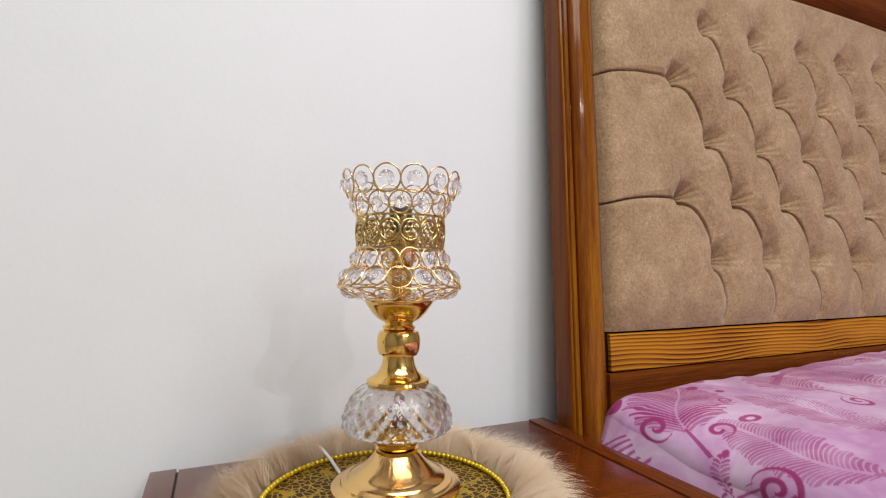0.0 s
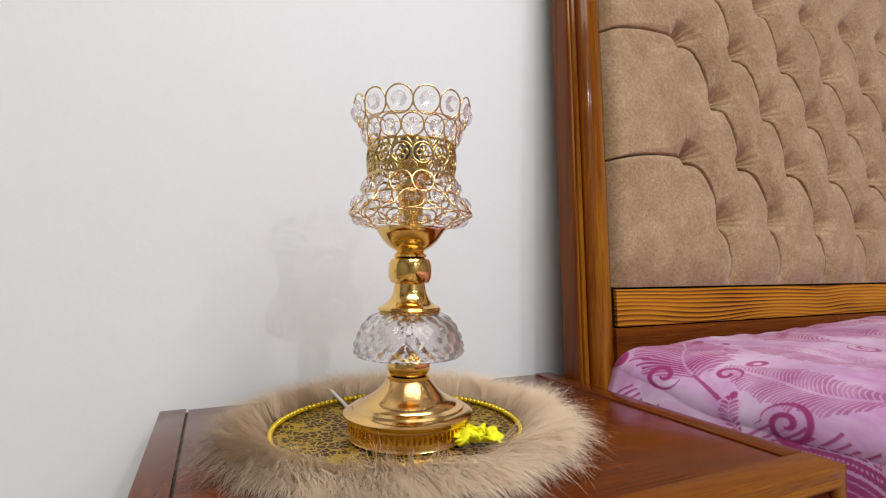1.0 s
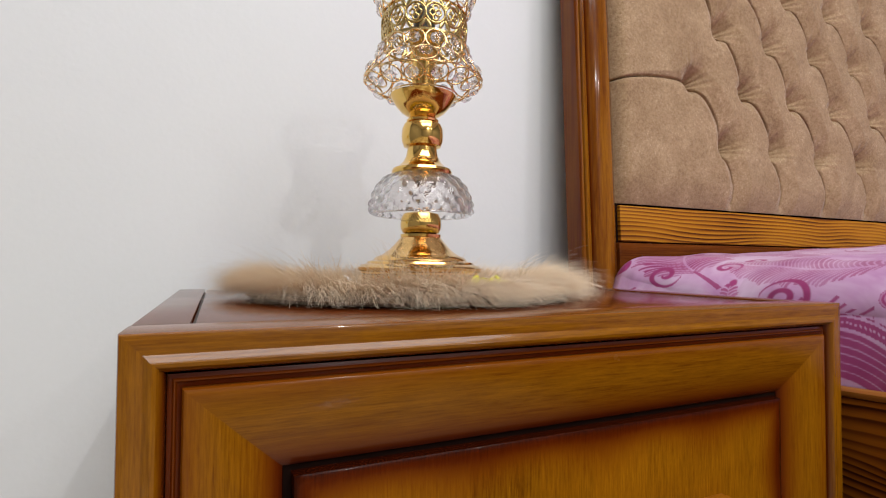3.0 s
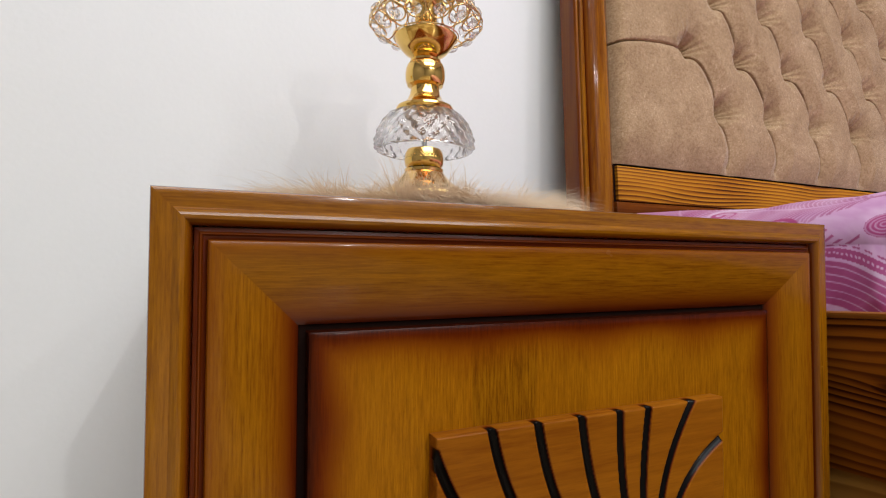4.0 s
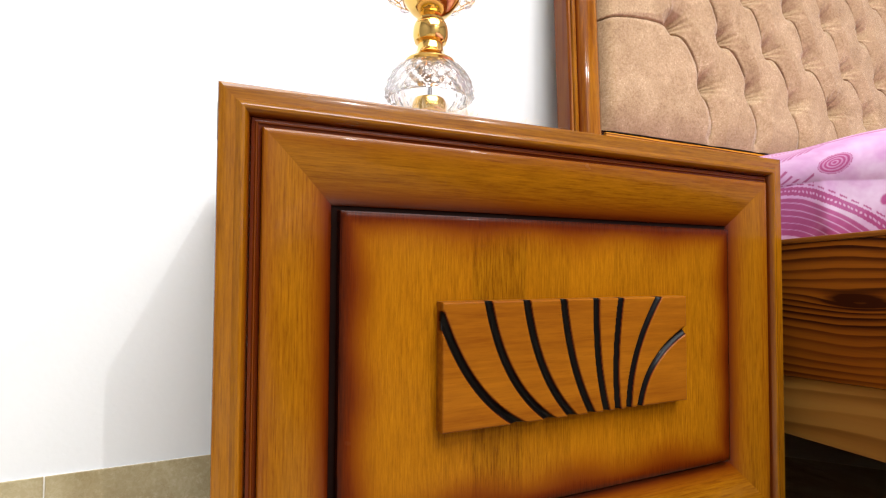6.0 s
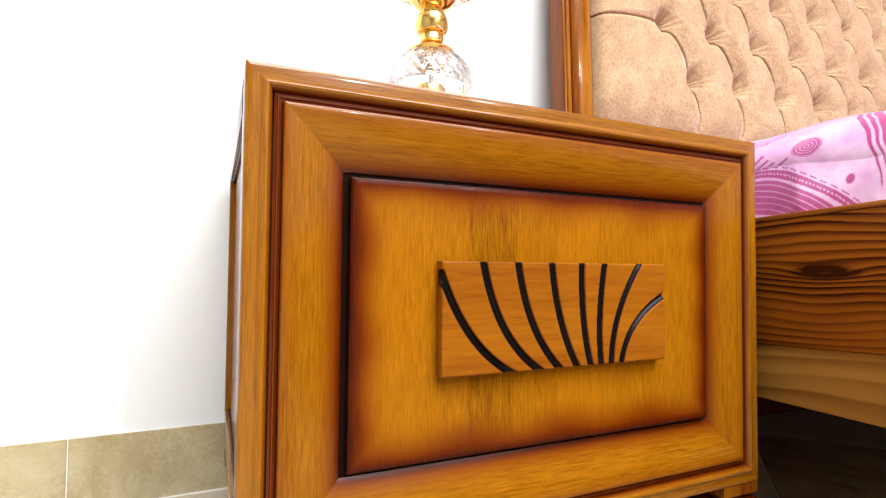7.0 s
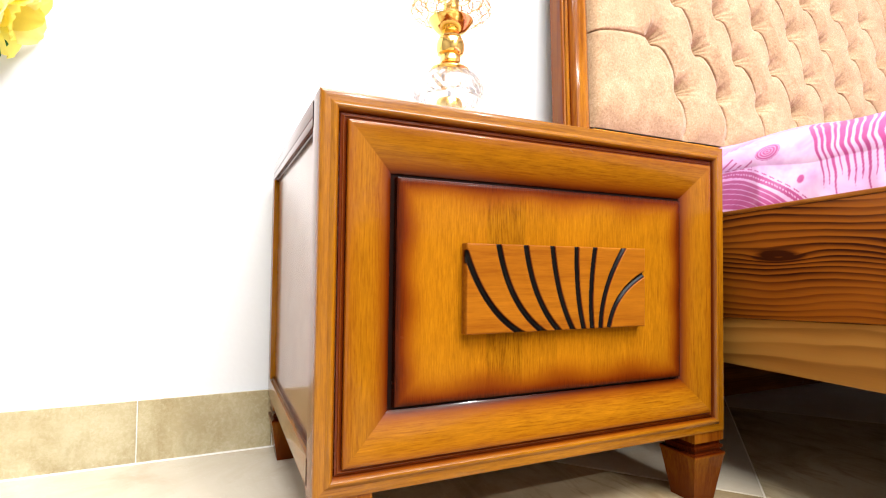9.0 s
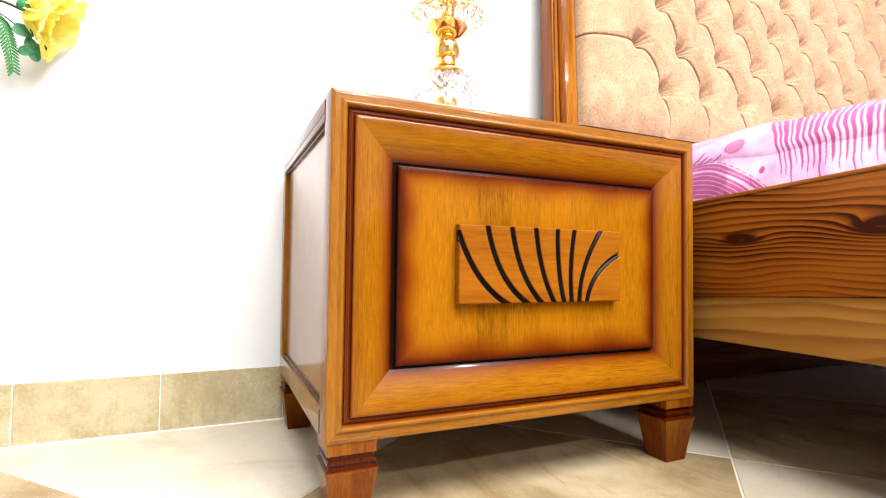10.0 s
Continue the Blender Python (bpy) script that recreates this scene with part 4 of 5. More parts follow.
    spots = [(0.030, -0.060, 0.0052), (0.097, 0.170, 0.005), (0.235, 0.28, 0.006), (0.40, 0.30, 0.006)]
    spots += [(rng.uniform(0.2, 1.0), rng.uniform(-0.4, 0.35), rng.uniform(0.004, 0.009)) for _ in range(26)]
    for cx, cy, r in spots:
        add(np.clip((r - np.hypot((P - cx) / 1.4, Q - cy)) / 0.0015, 0, 1))
    # arched bands at the tucked side: one with a row of pale dots, a dashed line over it, plain ones below
    bow = P - (0.047 - 0.039 * ((0.06 - Q) / 0.115) ** 2)
    near = (Q > -0.10) & (Q < 0.20)
    dots = (np.abs(bow) < 0.0011) & (np.sin(Q * 1500) > -0.1)
    add(np.where(np.abs(bow) < 0.0052, np.where(dots, 0.1, 0.95), 0.0) * near)
    add(np.where(np.abs(bow - 0.0085) < 0.0009, (np.sin(Q * 520) > -0.4) * 0.9, 0.0) * near)
    for drop, wide in ((-0.0105, 0.0028), (-0.0172, 0.0037), (-0.0245, 0.0033), (-0.032, 0.004), (-0.040, 0.004), (-0.048, 0.004)):
        lean = bow - drop - 0.05 * (Q - 0.02) * np.sign(0.02 - Q)
        add(np.clip((wide - np.abs(lean)) / 0.0008, 0, 1) * 0.92 * near * (Q < 0.12))
    whisk = np.sin((Q * 1.0 + 0.9 * (P - 0.06)) * 420 + 1.2 * np.sin(P * 120))
    add(np.clip((whisk - 0.35) * 4, 0, 1) * (bow > 0.011) * (bow < 0.026 + 0.008 * np.sin(Q * 160)) * (Q > 0.012) * (Q < 0.16) * 0.9)
    return ink


def mattress():
    """Thick mattress in a tucked printed sheet, rounded at its side and head."""
    across = np.concatenate([np.arange(0, 0.32, 0.0011), np.arange(0.32, 0.60, 0.0016), np.arange(0.60, 0.95, 0.0028), np.linspace(0.96, 1.735, 90)])
    along = np.concatenate([np.linspace(-1.70, -0.5, 150)[:-1], np.arange(-0.5, -0.28, 0.003), np.arange(-0.28, 0.362, 0.0011)])
    P, Q = np.meshgrid(across, along, indexing="ij")
    headness = np.clip((Q - 0.16) / 0.17, 0, 1)
    rad = 0.105 - 0.055 * headness
    # arc-length profile: up the side, round the shoulder, over the top
    up = 0.125 - 0.5 * rad
    a = np.clip((P - up) / (rad * 1.2), 0, 1) * (math.pi / 2)
    X = 0.606 + np.where(P < up, 0.022 * np.clip(P / np.maximum(up, 1e-3), 0, 1) ** 1.4, 0.022 + rad * (1 - np.cos(a)) * 1.0) + np.clip(P - up - rad * 1.2, 0, None)
    Z = 0.385 + np.minimum(P, up) + rad * np.sin(a) * 0.62
    Z += 0.030 * np.clip((X - 0.72) / 0.5, 0, 1) ** 0.8
    end = np.clip((Q - 0.328) / 0.034, 0, 1)
    Z -= 0.040 * end ** 2.2
    X += 0.012 * end ** 2 * np.clip(1 - P / 0.16, 0, 1) - 0.034 * headness * np.clip(1 - P / 0.22, 0, 1)
    Z += 0.014 * headness * np.clip(1 - P / 0.40, 0, 1) * np.clip(P / 0.06, 0, 1)
    far = np.clip((P - 1.61) / 0.12, 0, 1)
    Z -= 0.14 * far ** 2.5
    Z += 0.0022 * np.sin(Q * 46 + 9 * np.sin(P * 7)) * np.sin(P * 31 + 2) + 0.0030 * np.sin(Q * 17 + P * 9)
    X += 0.0016 * np.sin(Q * 70 + 4 * P) * np.clip(1 - P / 0.1, 0, 1)
    # creases pulled up from the tucked edge
    for q, w, lean in ((-0.02, 0.010, 0.3), (-0.085, 0.014, -0.2), (-0.16, 0.010, 0.25), (-0.215, 0.016, -0.1), (-0.31, 0.012, 0.2), (-0.40, 0.016, -0.25), (0.09, 0.012, 0.15), (0.292, 0.008, 0.10), (0.318, 0.006, -0.08)):
        X -= 0.0032 * np.exp(-((Q - q - lean * P) / w) ** 2) * np.clip(1 - P / 0.14, 0, 1) * np.clip(P / 0.02, 0, 1)
    ink = sheet_print(P - 0.02, Q)
    verts = np.stack([X, Q, Z], -1).reshape(-1, 3)
    bedding = thing("mattress", (0, 0, 0), "mattress in a pink feather-printed sheet on the bed", "mattress")
    part("core", box(0.66, 2.20, -1.68, 0.28, 0.2765, 0.44, 0.03), white_cable, bedding, "white mattress core")
    part_data("sheet", verts, sheet_faces(len(across), len(along)), sheet_mat, bedding, "pink sheet printed with magenta plumes", 80, {"print": ink.reshape(-1)})
    return bedding


bed_frame()
mattress()


# ---- table lamp ----
LX, LY, LZ = 0.2300, 0.213, 0.4824


def torus_mesh(name, major, minor, mat, n=28, k=6):
    verts, faces = [], []
    for i in range(n):
        a = 2 * math.pi * i / n
        for j in range(k):
            b = 2 * math.pi * j / k
            r = major + minor * math.cos(b)
            verts.append((r * math.cos(a), r * math.sin(a), minor * math.sin(b)))
            faces.append((i * k + j, ((i + 1) % n) * k + j, ((i + 1) % n) * k + (j + 1) % k, i * k + (j + 1) % k))
    mesh = bpy.data.meshes.new(name)
    mesh.from_pydata(verts, [], faces)
    mesh.materials.append(mat)
    mesh.polygons.foreach_set("use_smooth", [True] * len(faces))
    return mesh


def crystal_mesh(name, r, mat):
    """Cut octagonal stone: table, crown and pavilion."""
    bm = lathe([(0, 0.42 * r), (0.5 * r, 0.42 * r), (r, 0.08 * r), (r, -0.05 * r), (0, -0.52 * r)], 8)
    mesh = bpy.data.meshes.new(name)
    bmesh.ops.recalc_face_normals(bm, faces=bm.faces)
    bm.to_mesh(mesh)
    bm.free()
    mesh.materials.append(mat)
    return mesh


def table_lamp():
    lamp = thing("table_lamp", (LX, LY, LZ), "gold table lamp with crystal ring shade on a fur mat", "lamp")
    base = part("base", lathe([(0, 0.0), (0.0560, 0.0), (0.0575, 0.002), (0.0565, 0.004), (0.0570, 0.0175), (0.0600, 0.0185), (0.0600, 0.0205), (0.0625, 0.0215), (0.0628, 0.0245), (0.0600, 0.0270),
                               (0.0545, 0.0285), (0.0535, 0.0305), (0.0475, 0.0320), (0.0460, 0.0345), (0.0390, 0.0375), (0.0320, 0.0425), (0.0265, 0.0480), (0.0225, 0.0530), (0.0200, 0.0555), (0, 0.0556)], 64), rose_gold, lamp, "satin rose-gold trumpet base")
    # ribbed and pierced gallery round the foot
    rib = bpy.data.meshes.new("rib")
    bm = box(-0.0010, 0.0010, -0.0010, 0.0010, 0, 0.0085, 0.0004)
    bm.to_mesh(rib)
    bm.free()
    rib.materials.append(gold)
    for k in range(72):
        a = 2 * math.pi * k / 72
        ob = new("rib", rib)
        ob.parent = base
        ob.matrix_basis = Matrix.Translation((0.0577 * math.cos(a), 0.0577 * math.sin(a), 0.0090)) @ Matrix.Rotation(a, 4, "Z")
    part("collar", lathe([(0.0135, 0.0545), (0.0205, 0.0556), (0.0208, 0.0585), (0.0150, 0.0595)], 40), gold, lamp)
    ball = [(0.0140, 0.0590), (0.0185, 0.0600), (0.0206, 0.0640), (0.0210, 0.0690), (0.0203, 0.0750), (0.0180, 0.0795), (0.0140, 0.0810)]
    part("ball", lathe(ball, 40), gold, lamp)
    # pressed-glass dome with crossing diamond cuts
    def flute(a, i):
        k = min(i, 46 - i) * 0.82
        return 1 + 0.0160 * (math.cos(22 * a + k) + math.cos(22 * a - k)) * min(1.0, i / 4) * (1.0 if i < 23 else 0.0)
    outer = [(0.0300, 0.1200), (0.0375, 0.1165), (0.0430, 0.1110), (0.0475, 0.1040), (0.0505, 0.0970), (0.0525, 0.0900), (0.0530, 0.0840), (0.0520, 0.0795), (0.0490, 0.0775),
             (0.0455, 0.0790), (0.0450, 0.0860), (0.0425, 0.0950), (0.0390, 0.1040), (0.0330, 0.1110), (0.0240, 0.1150), (0.0150, 0.1170), (0.0150, 0.1200)]
    part("glass_dome", lathe([tuple(p) for p in spline([(r, z, 0) for r, z in outer], 3) for p in [(p.x, p.y)]], 144, flute, close=True), clear_glass, lamp, "clear diamond-cut pressed-glass dome", 22)
    part("stem", lathe([(0.0030, 0.078), (0.0030, 0.1205)], 16), chrome, lamp, "thin chrome rod inside the glass")
    part("bell", lathe([(0.0150, 0.1195), (0.0300, 0.1200), (0.0310, 0.1225), (0.0300, 0.1250), (0.0255, 0.1270), (0.0195, 0.1325), (0.0165, 0.1385), (0.0155, 0.1440), (0.0150, 0.1475)], 48), gold, lamp)
    part("ball", lathe([(r, z + 0.0880) for r, z in ball[:1]] + [(0.0190, 0.1490), (0.0210, 0.1540), (0.0214, 0.1600), (0.0210, 0.1665), (0.0190, 0.1715), (0.0140, 0.1735)], 40), gold, lamp)
    part("ring_collar", lathe([(0.0120, 0.1730), (0.0160, 0.1740), (0.0165, 0.1760), (0.0140, 0.1780), (0.0135, 0.1800)], 36), gold, lamp)
    part("bowl", lathe([(0.0130, 0.1795), (0.0165, 0.1810), (0.0225, 0.1850), (0.0275, 0.1905), (0.0315, 0.1965), (0.0335, 0.1995), (0.0340, 0.2010), (0.0322, 0.2005), (0.0270, 0.1930), (0, 0.1910)], 48), gold, lamp)
    socket = part("socket", lathe([(0.0120, 0.1915), (0.0120, 0.2350), (0.0130, 0.2360), (0.0150, 0.2420), (0.0150, 0.2680), (0.0130, 0.2690), (0.0125, 0.2500), (0, 0.2495)], 32), gold, lamp, "gold lamp holder inside the shade")
    part("socket_collar", lathe([(0.0060, 0.2500), (0.0110, 0.2510), (0.0115, 0.2920), (0.0080, 0.2950), (0, 0.2950)], 24), socket_dark, socket)
    # shade: rows of wired rings, each with a cut stone
    shade = part("shade", lathe([(0.0352, 0.2012), (0.0360, 0.2024), (0.0349, 0.2030)], 48), wire_gold, lamp, "flared shade of gold rings and crystals")
    rows = [(0.3145, 0.0552, 0.0126, -13, 14, 0.0), (0.2940, 0.0462, 0.0104, -12, 14, 0.5),
            (0.2425, 0.0455, 0.0101, 12, 14, 0.0), (0.2255, 0.0540, 0.0116, 36, 14, 0.5), (0.2095, 0.0515, 0.0108, -60, 14, 0.0)]
    # cast openwork band round the waist: large rings, four small rings in each, leaves between them
    big, small = torus_mesh("ring", 0.0098, 0.0013, antique_gold, 22, 6), torus_mesh("ring", 0.0030, 0.0011, antique_gold, 12, 6)
    leaf = bpy.data.meshes.new("leaf")
    bm = bmesh.new()
    bmesh.ops.create_icosphere(bm, subdivisions=2, radius=1, matrix=Matrix.Diagonal((0.0012, 0.0021, 0.0062, 1)))
    bm.to_mesh(leaf)
    bm.free()
    leaf.materials.append(antique_gold)
    waist = part("band", lathe([(0.0422, 0.2515), (0.0436, 0.2517), (0.0436, 0.2540), (0.0422, 0.2542)], 56, close=True), antique_gold, shade, "pierced antique-gold band of rings and leaves")
    for k in range(14):
        a = 2 * math.pi * k / 14 + 0.1
        for mesh, turn, z, tip in ((big, 0, 0.2690, 0), (small, -0.066, 0.2690, 0), (small, 0.066, 0.2690, 0), (small, 0, 0.2735, 0), (small, 0, 0.2645, 0),
                                   (leaf, 0.16, 0.2790, 0.5), (leaf, 0.29, 0.2790, -0.5), (leaf, 0.16, 0.2590, -0.5), (leaf, 0.29, 0.2590, 0.5)):
            ob = new(mesh.name.split(".")[0], mesh)
            ob.parent = waist
            spin = Matrix.Rotation(tip, 4, "X") if tip else Matrix.Rotation(radians(90), 4, "Y")
            ob.matrix_basis = Matrix.Translation((0.0428 * math.cos(a + turn), 0.0428 * math.sin(a + turn), z)) @ Matrix.Rotation(a + turn, 4, "Z") @ spin
    for z, r, size, tilt, n, shift in rows:
        ring_mesh = torus_mesh("ring", size, 0.00085, wire_gold)
        stone_mesh = crystal_mesh("crystal", size * 0.60, crystal_glass)
        for k in range(n):
            a = 2 * math.pi * (k + shift) / n + 0.1
            m = Matrix.Translation((r * math.cos(a), r * math.sin(a), z)) @ Matrix.Rotation(a, 4, "Z") @ Matrix.Rotation(radians(90 - tilt), 4, "Y")
            ring = new("ring", ring_mesh)
            ring.parent, ring.matrix_basis = shade, m
            gem = new("crystal", stone_mesh)
            gem.parent, gem.matrix_basis = shade, m @ Matrix.Translation((0, 0, 0.0020)) @ Matrix.Rotation(random.uniform(-0.25, 0.25), 4, "X")
    part("gallery", lathe([(0.0420, 0.2822), (0.0434, 0.2824), (0.0434, 0.2842), (0.0420, 0.2844)], 56, close=True), gold, shade, "gold gallery ring")
    for z, r in ((0.3045, 0.0510), (0.2335, 0.0478), (0.2158, 0.0606)):
        hoop = new("hoop", torus_mesh("hoop", r, 0.0006, wire_gold, 64, 5))
        hoop.parent, hoop.location = shade, (0, 0, z)
    lamp.rotation_euler = (0, radians(0.6), 0)
    return lamp


table_lamp()
cable = part("lamp_cable", tube(spline([(LX - 0.028, LY + 0.048, 0.4850), (LX - 0.032, LY + 0.090, 0.4845), (LX - 0.036, LY + 0.135, 0.4890), (LX - 0.046, LY + 0.168, 0.4960), (LX - 0.070, ND - 0.005, 0.4900), (LX - 0.072, ND + 0.008, 0.4780), (LX - 0.072, ND + 0.012, 0.38)]), 0.0019), white_cable)
tagged(cable, "thin white lamp cable running off the nightstand", "cable")


# ---- fur mat under the lamp ----
MX, MY, MZ = 0.229, 0.240, 0.4786


def fur_mat():
    mat = thing("fur_mat", (MX, MY, MZ), "round brown-gold lace mat with beige fur rim", "mat")
    part("lace", lathe([(0, 0.0), (0.127, 0.0), (0.128, 0.0012), (0.127, 0.0030), (0, 0.0036)], 72), lace_mat, mat, "brown and gold lace disc")
    part("fur_backing", lathe([(0.122, 0.0), (0.160, 0.0), (0.164, 0.003), (0.156, 0.007), (0.138, 0.008), (0.126, 0.005)], 72, close=True), SKIN, mat)
    bead = bpy.data.meshes.new("bead")
    bm = bmesh.new()
    bmesh.ops.create_uvsphere(bm, u_segments=8, v_segments=6, radius=0.0031)
    bm.to_mesh(bead)
    bm.free()
    bead.materials.append(bead_yellow)
    bead.polygons.foreach_set("use_smooth", [True] * len(bead.polygons))
    for k in range(124):
        a = 2 * math.pi * k / 124
        ob = new("bead", bead)
        ob.parent = mat
        ob.location = (0.1245 * math.cos(a), 0.1245 * math.sin(a), 0.0062)
    # strands: rise from the skin, then fall outwards
    rng = np.random.default_rng(7)
    n, seg = 40000, 5
    ang = rng.uniform(0, 2 * math.pi, n)
    root = 0.126 + 0.034 * rng.uniform(0, 1, n) ** 1.1
    clump = np.floor(ang * 21 + 3 * np.sin(root * 160))
    crng = np.random.default_rng(3)
    lean = crng.normal(0, 0.48, 400)[clump.astype(int) % 400] + rng.normal(0, 0.22, n)
    length = (0.024 + 0.024 * rng.uniform(0, 1, n) + 0.022 * rng.uniform(0, 1, n) ** 8) * (1 + 0.22 * crng.normal(0, 1, 400)[(clump.astype(int) * 7) % 400])
    length = np.clip(length, 0.014, 0.070)
    lift = np.clip(0.80 - (root - 0.126) / 0.034 * 0.45 + rng.normal(0, 0.20, n), 0.02, 1.3)
    width = rng.uniform(0.00013, 0.00030, n)
    verts = np.zeros((n, seg * 2, 3))
    tip = np.zeros((n, seg * 2))
    pos = np.stack([root * np.cos(ang), root * np.sin(ang), 0.006 + 0.004 * rng.uniform(0, 1, n)], -1)
    for s in range(seg):
        f = s / (seg - 1)
        el = lift - 1.15 * f
        head = ang + lean * (0.5 + 0.7 * f)
        side = np.stack([-np.sin(head), np.cos(head), 0.35 * np.ones(n)], -1)
        w = (width * (1.05 - f))[:, None]
        verts[:, s * 2] = pos - side * w
        verts[:, s * 2 + 1] = pos + side * w
        tip[:, s * 2: s * 2 + 2] = f
        step = (length / (seg - 1))[:, None]
        pos = pos + step * np.stack([np.cos(el) * np.cos(head), np.cos(el) * np.sin(head), np.sin(el)], -1)
        pos[:, 2] = np.maximum(pos[:, 2], 0.0008 + 0.002 * rng.uniform(0, 1, n))
    # beyond the back edge of the top the strands lie against the wall side
    verts[:, :, 1] = np.minimum(verts[:, :, 1], 0.446 - MY)
    base = (np.arange(n) * seg * 2)[:, None, None]
    quad = np.array([[2 * s, 2 * s + 1, 2 * s + 3, 2 * s + 2] for s in range(seg - 1)])[None]
    ob = part_data("fur", verts.reshape(-1, 3), (base + quad).reshape(-1, 4).tolist(), hair_mat, mat, "long soft beige fur", 180, {"tip": tip.reshape(-1)})
    tagged(ob, kind="stuff")
    return mat


fur_mat()


def blossom():
    """Small fabric blossom: a cluster of crumpled petals lying on the mat."""
    rng = random.Random(11)
    bm = bmesh.new()
    for k in range(26):
        a, r = rng.uniform(0, 6.28), 0.017 * math.sqrt(rng.random())
        c = Vector((r * math.cos(a) * 1.25, r * math.sin(a), 0.006 + 0.006 * rng.random()))
        m = Matrix.Translation(c) @ Euler((rng.uniform(-0.9, 0.9), rng.uniform(-0.9, 0.9), a)).to_matrix().to_4x4() @ Matrix.Diagonal((0.0085, 0.0060, 0.0022, 1))
        made = bmesh.ops.create_icosphere(bm, subdivisions=2, radius=1, matrix=m)
        for v in made["verts"]:
            v.co += Vector((rng.uniform(-1, 1), rng.uniform(-1, 1), rng.uniform(-1, 1))) * 0.0006
            v.co.z = max(v.co.z, 0.0)
    ob = part("blossom", bm, blossom_yellow, None, "", 60)
    ob.location = (0.2760, 0.1590, MZ + 0.0036)
    return tagged(ob, "small acid-yellow fabric blossom lying on the mat", "ornament")


blossom()


# ---- artificial flowers on the wall ----
def petal(length, width, cup, curl_back, seed):
    rng = random.Random(seed)
    nu, nv = 12, 9
    verts = []
    for i in range(nu):
        u = i / (nu - 1)
        w = width * math.sin(min(1, u * 0.80 + 0.12) * math.pi) ** 0.6
        for j in range(nv):
            v = j / (nv - 1) * 2 - 1
            ruffle = 0.05 * length * u * math.sin(v * 7 + seed) * u
            verts.append((u * length * (1 - 0.06 * v * v), v * w, cup * u * u * length - curl_back * u ** 4 * length + 0.25 * w * v * v + ruffle))
    return verts, sheet_faces(nu, nv)


def flower_spray(at):
    spray = thing("flower_spray", at, "yellow artificial flower with green leaves on the wall", "artificial flower")
    mouth = Vector((-0.010, -0.020, 0.010))
    aim = Vector((1.0, -0.06, -0.50)).normalized()
    turn = aim.to_track_quat("Z", "Y").to_matrix().to_4x4()
    for k in range(9):
        v, f = petal(0.076 if k < 5 else 0.064, 0.034 if k < 5 else 0.027, 0.06, 0.20, k + 1)
        ob = part_data("petal", v, f, petal_pale if k % 3 == 0 else petal_yellow, spray, "", 80)
        ob.matrix_basis = Matrix.Translation(mouth) @ turn @ Matrix.Rotation(k * 2 * math.pi / 5 + (0.6 if k > 4 else 0), 4, "Z") @ Matrix.Rotation(radians(-50 if k < 5 else -66), 4, "Y")
    part("calyx", lathe([(0, -0.014), (0.006, -0.012), (0.010, -0.002), (0.011, 0.008), (0.0, 0.012)], 14), leaf_green, spray).matrix_basis = Matrix.Translation(mouth) @ turn
    part("stem", tube(spline([(-0.016, -0.018, 0.006), (-0.045, -0.014, 0.016), (-0.090, -0.006, 0.022), (-0.160, 0.030, 0.030), (-0.20, 0.0375, 0.02)]), 0.0022), stem_green, spray)
    # clover leaf below the flower
    for k in range(4):
        v, f = petal(0.0185, 0.0078, 0.05, 0.0, 20 + k)
        ob = part_data("leaflet", v, f, leaf_green, spray, "", 80)
        ob.matrix_basis = Matrix.Translation((-0.0035, -0.012, -0.050)) @ Matrix.Rotation(radians(90), 4, "X") @ Matrix.Rotation(k * math.pi / 2 + 0.35, 4, "Z")
    part("leaf_stem", tube(spline([(-0.0035, -0.011, -0.050), (-0.014, -0.010, -0.030), (-0.040, -0.006, -0.004), (-0.090, -0.006, 0.020)]), 0.0011), stem_green, spray)
    # fern sprig hanging from the stem
    rib = spline([(-0.070, -0.006, 0.014), (-0.045, -0.012, -0.010), (-0.032, -0.014, -0.045), (-0.026, -0.012, -0.085)], 8)
    part("fern_rib", tube(rib, 0.0008), fern_green, spray)
    for i, p in enumerate(rib[2:]):
        for s in (-1, 1):
            v, f = petal(0.020 * (1 - 0.5 * i / len(rib)), 0.0017, 0.1, 0.0, i)
            ob = part_data("frond", v, f, fern_green if i % 3 else leaf_green, spray, "", 80)
            ob.matrix_basis = Matrix.Translation(p) @ Matrix.Rotation(radians(90), 4, "X") @ Matrix.Rotation(-1.35 + s * 0.75, 4, "Z")
    for k, (x, y, z, r) in enumerate(((-0.028, -0.012, -0.018, -0.5), (-0.050, -0.008, -0.028, -2.2), (-0.060, -0.008, 0.002, 2.6), (-0.018, -0.012, 0.022, 0.9))):
        v, f = petal(0.028, 0.010, 0.1, 0.1, 40 + k)
        ob = part_data("leaf", v, f, (leaf_green, fern_green)[k % 2], spray, "", 80)
        ob.matrix_basis = Matrix.Translation((x, y, z)) @ Matrix.Rotation(radians(80), 4, "X") @ Matrix.Rotation(r, 4, "Z")
    return spray


flower_spray((-0.366, 0.410, 0.654))


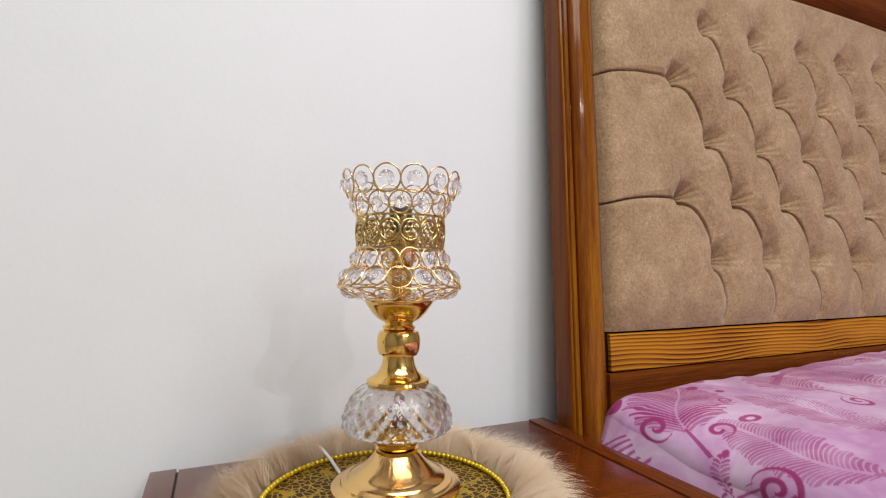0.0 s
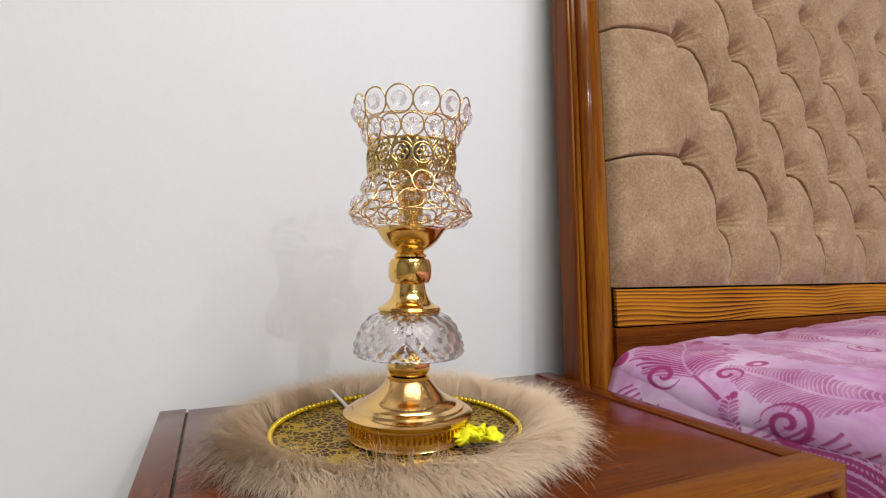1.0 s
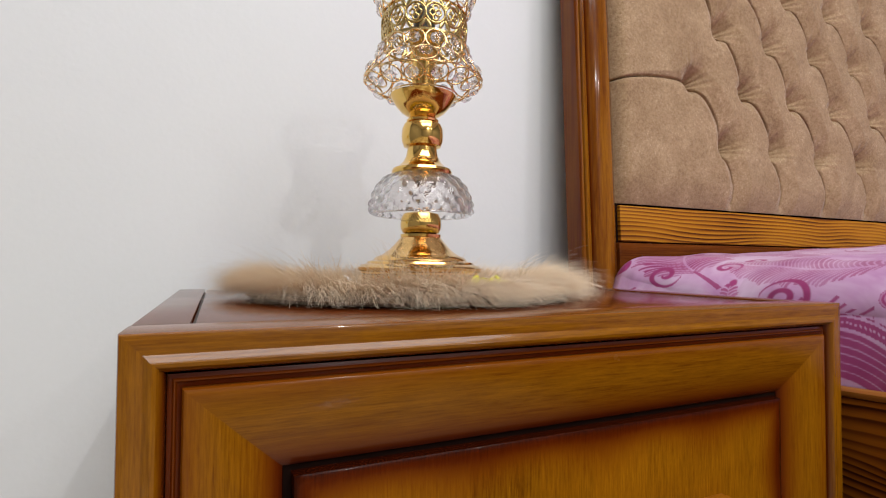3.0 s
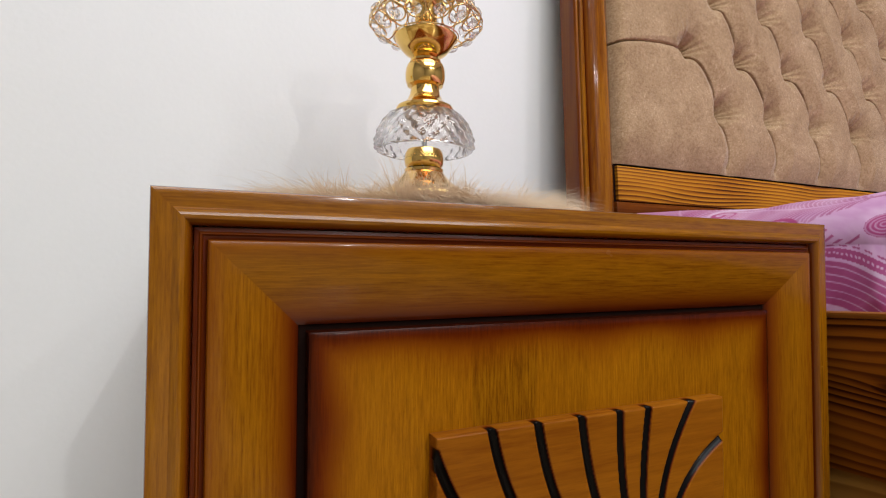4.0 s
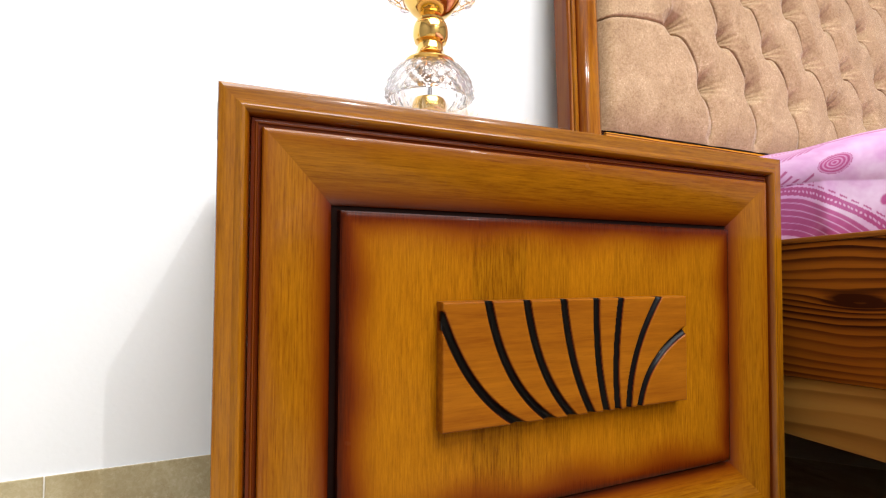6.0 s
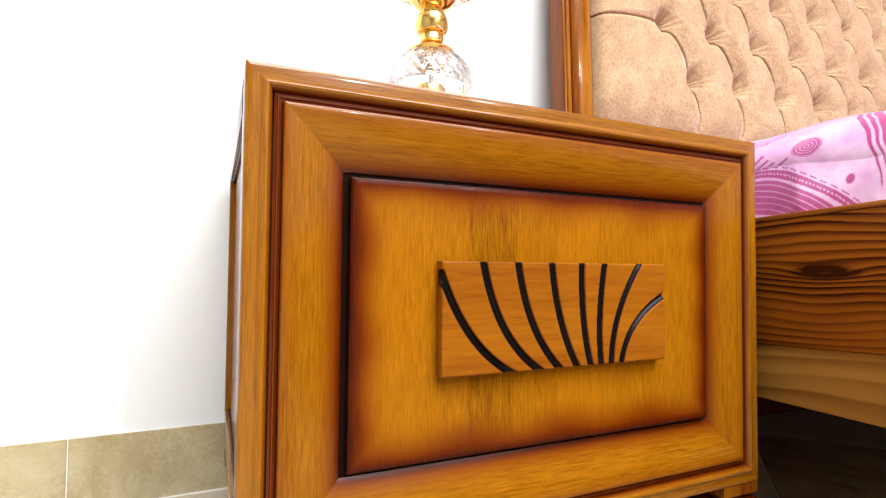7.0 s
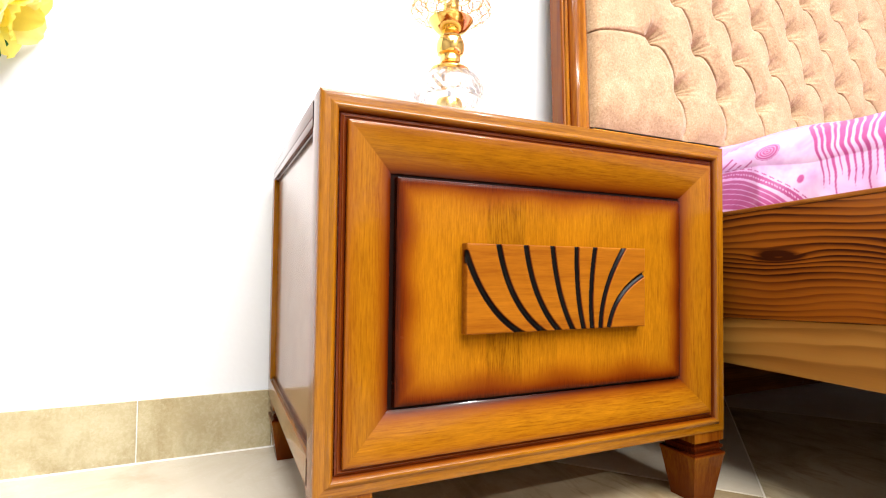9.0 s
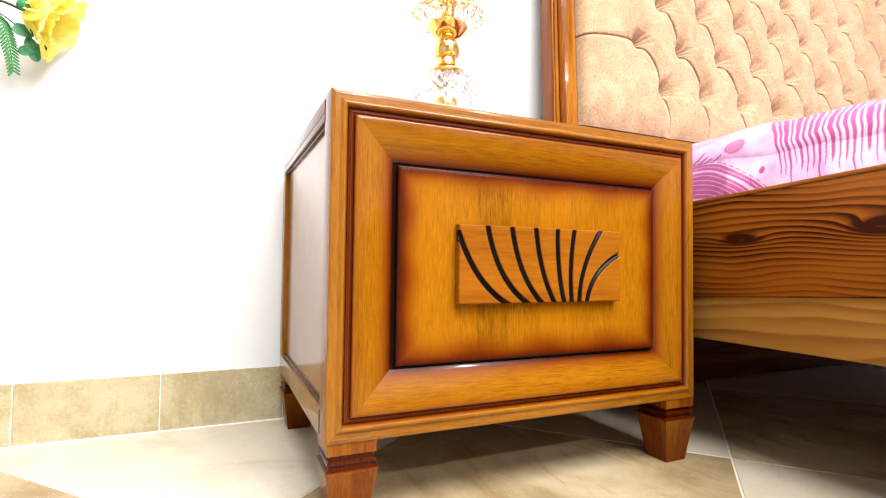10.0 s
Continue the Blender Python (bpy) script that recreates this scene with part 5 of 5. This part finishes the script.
# ---- skirting and floor tiles ----
def tile_piece(name, outline, z0, z1, inset, drop, mat, parent, upright=False):
    """A flat tile with an eased edge over the polygon outline; upright: the outline lies in x-z and the tile faces -y."""
    c = sum((Vector(p) for p in outline), Vector((0, 0))) / len(outline)
    bm = bmesh.new()
    rings = []
    for k, h in ((0, z0), (0, z1 - drop), (inset, z1)):
        ring = []
        for p in outline:
            q = Vector(p) + (c - Vector(p)).normalized() * k * 1.4
            ring.append(bm.verts.new((q.x, -h, q.y) if upright else (q.x, q.y, h)))
        rings.append(ring)
    n = len(outline)
    for a, b in zip(rings, rings[1:]):
        for i in range(n):
            bm.faces.new((a[i], a[(i + 1) % n], b[(i + 1) % n], b[i]))
    bm.faces.new(rings[-1])
    return part(name, bm, mat, parent, "", 25)


x = -0.1905 - 0.20 * 9
while x < RIGHT - 0.01:
    a, b = max(x, LEFT + 0.001) + 0.0009, min(x + 0.20, RIGHT - 0.001) - 0.0009
    if b - a > 0.02:
        ob = tile_piece("skirting_tile", [(a, 0.0010), (b, 0.0010), (b, 0.0965), (a, 0.0965)], 0.0, 0.0020, 0.0010, 0.0008, skirt_stone, baseboard, True)
        ob.location = (0, WALL_Y - 0.005, 0)
    x += 0.20


def clip(poly, axis, limit, sign):
    out = []
    for i, p in enumerate(poly):
        q = poly[(i + 1) % len(poly)]
        dp, dq = sign * (limit - p[axis]), sign * (limit - q[axis])
        if dp >= 0:
            out.append(p)
        if dp * dq < 0:
            t = dp / (dp - dq)
            out.append((p[0] + (q[0] - p[0]) * t, p[1] + (q[1] - p[1]) * t))
    return out


TILE, U0, V0, TURN = 0.4985, -0.052, -0.0825, radians(41.5)
GAP = 0.0015
ux, uy = math.cos(TURN), math.sin(TURN)
for i in range(-11, 8):
    for j in range(-6, 12):
        u0, u1 = U0 + i * TILE + GAP, U0 + (i + 1) * TILE - GAP
        v0, v1 = V0 + j * TILE + GAP, V0 + (j + 1) * TILE - GAP
        poly = [(u * ux + v * uy, u * uy - v * ux) for u, v in ((u0, v0), (u1, v0), (u1, v1), (u0, v1))]
        for axis, limit, sign in ((0, RIGHT, 1), (0, LEFT, -1), (1, WALL_Y - 0.006, 1), (1, FRONT, -1)):
            poly = clip(poly, axis, limit, sign) if len(poly) > 2 else poly
        area = 0.5 * abs(sum(poly[k][0] * poly[(k + 1) % len(poly)][1] - poly[(k + 1) % len(poly)][0] * poly[k][1] for k in range(len(poly)))) if len(poly) > 2 else 0
        if area > 0.002:
            tile_piece("floor_tile", poly, -0.004, 0.0, 0.0008, 0.0006, tile_stone if (i + j) % 2 else brown_stone, floor)
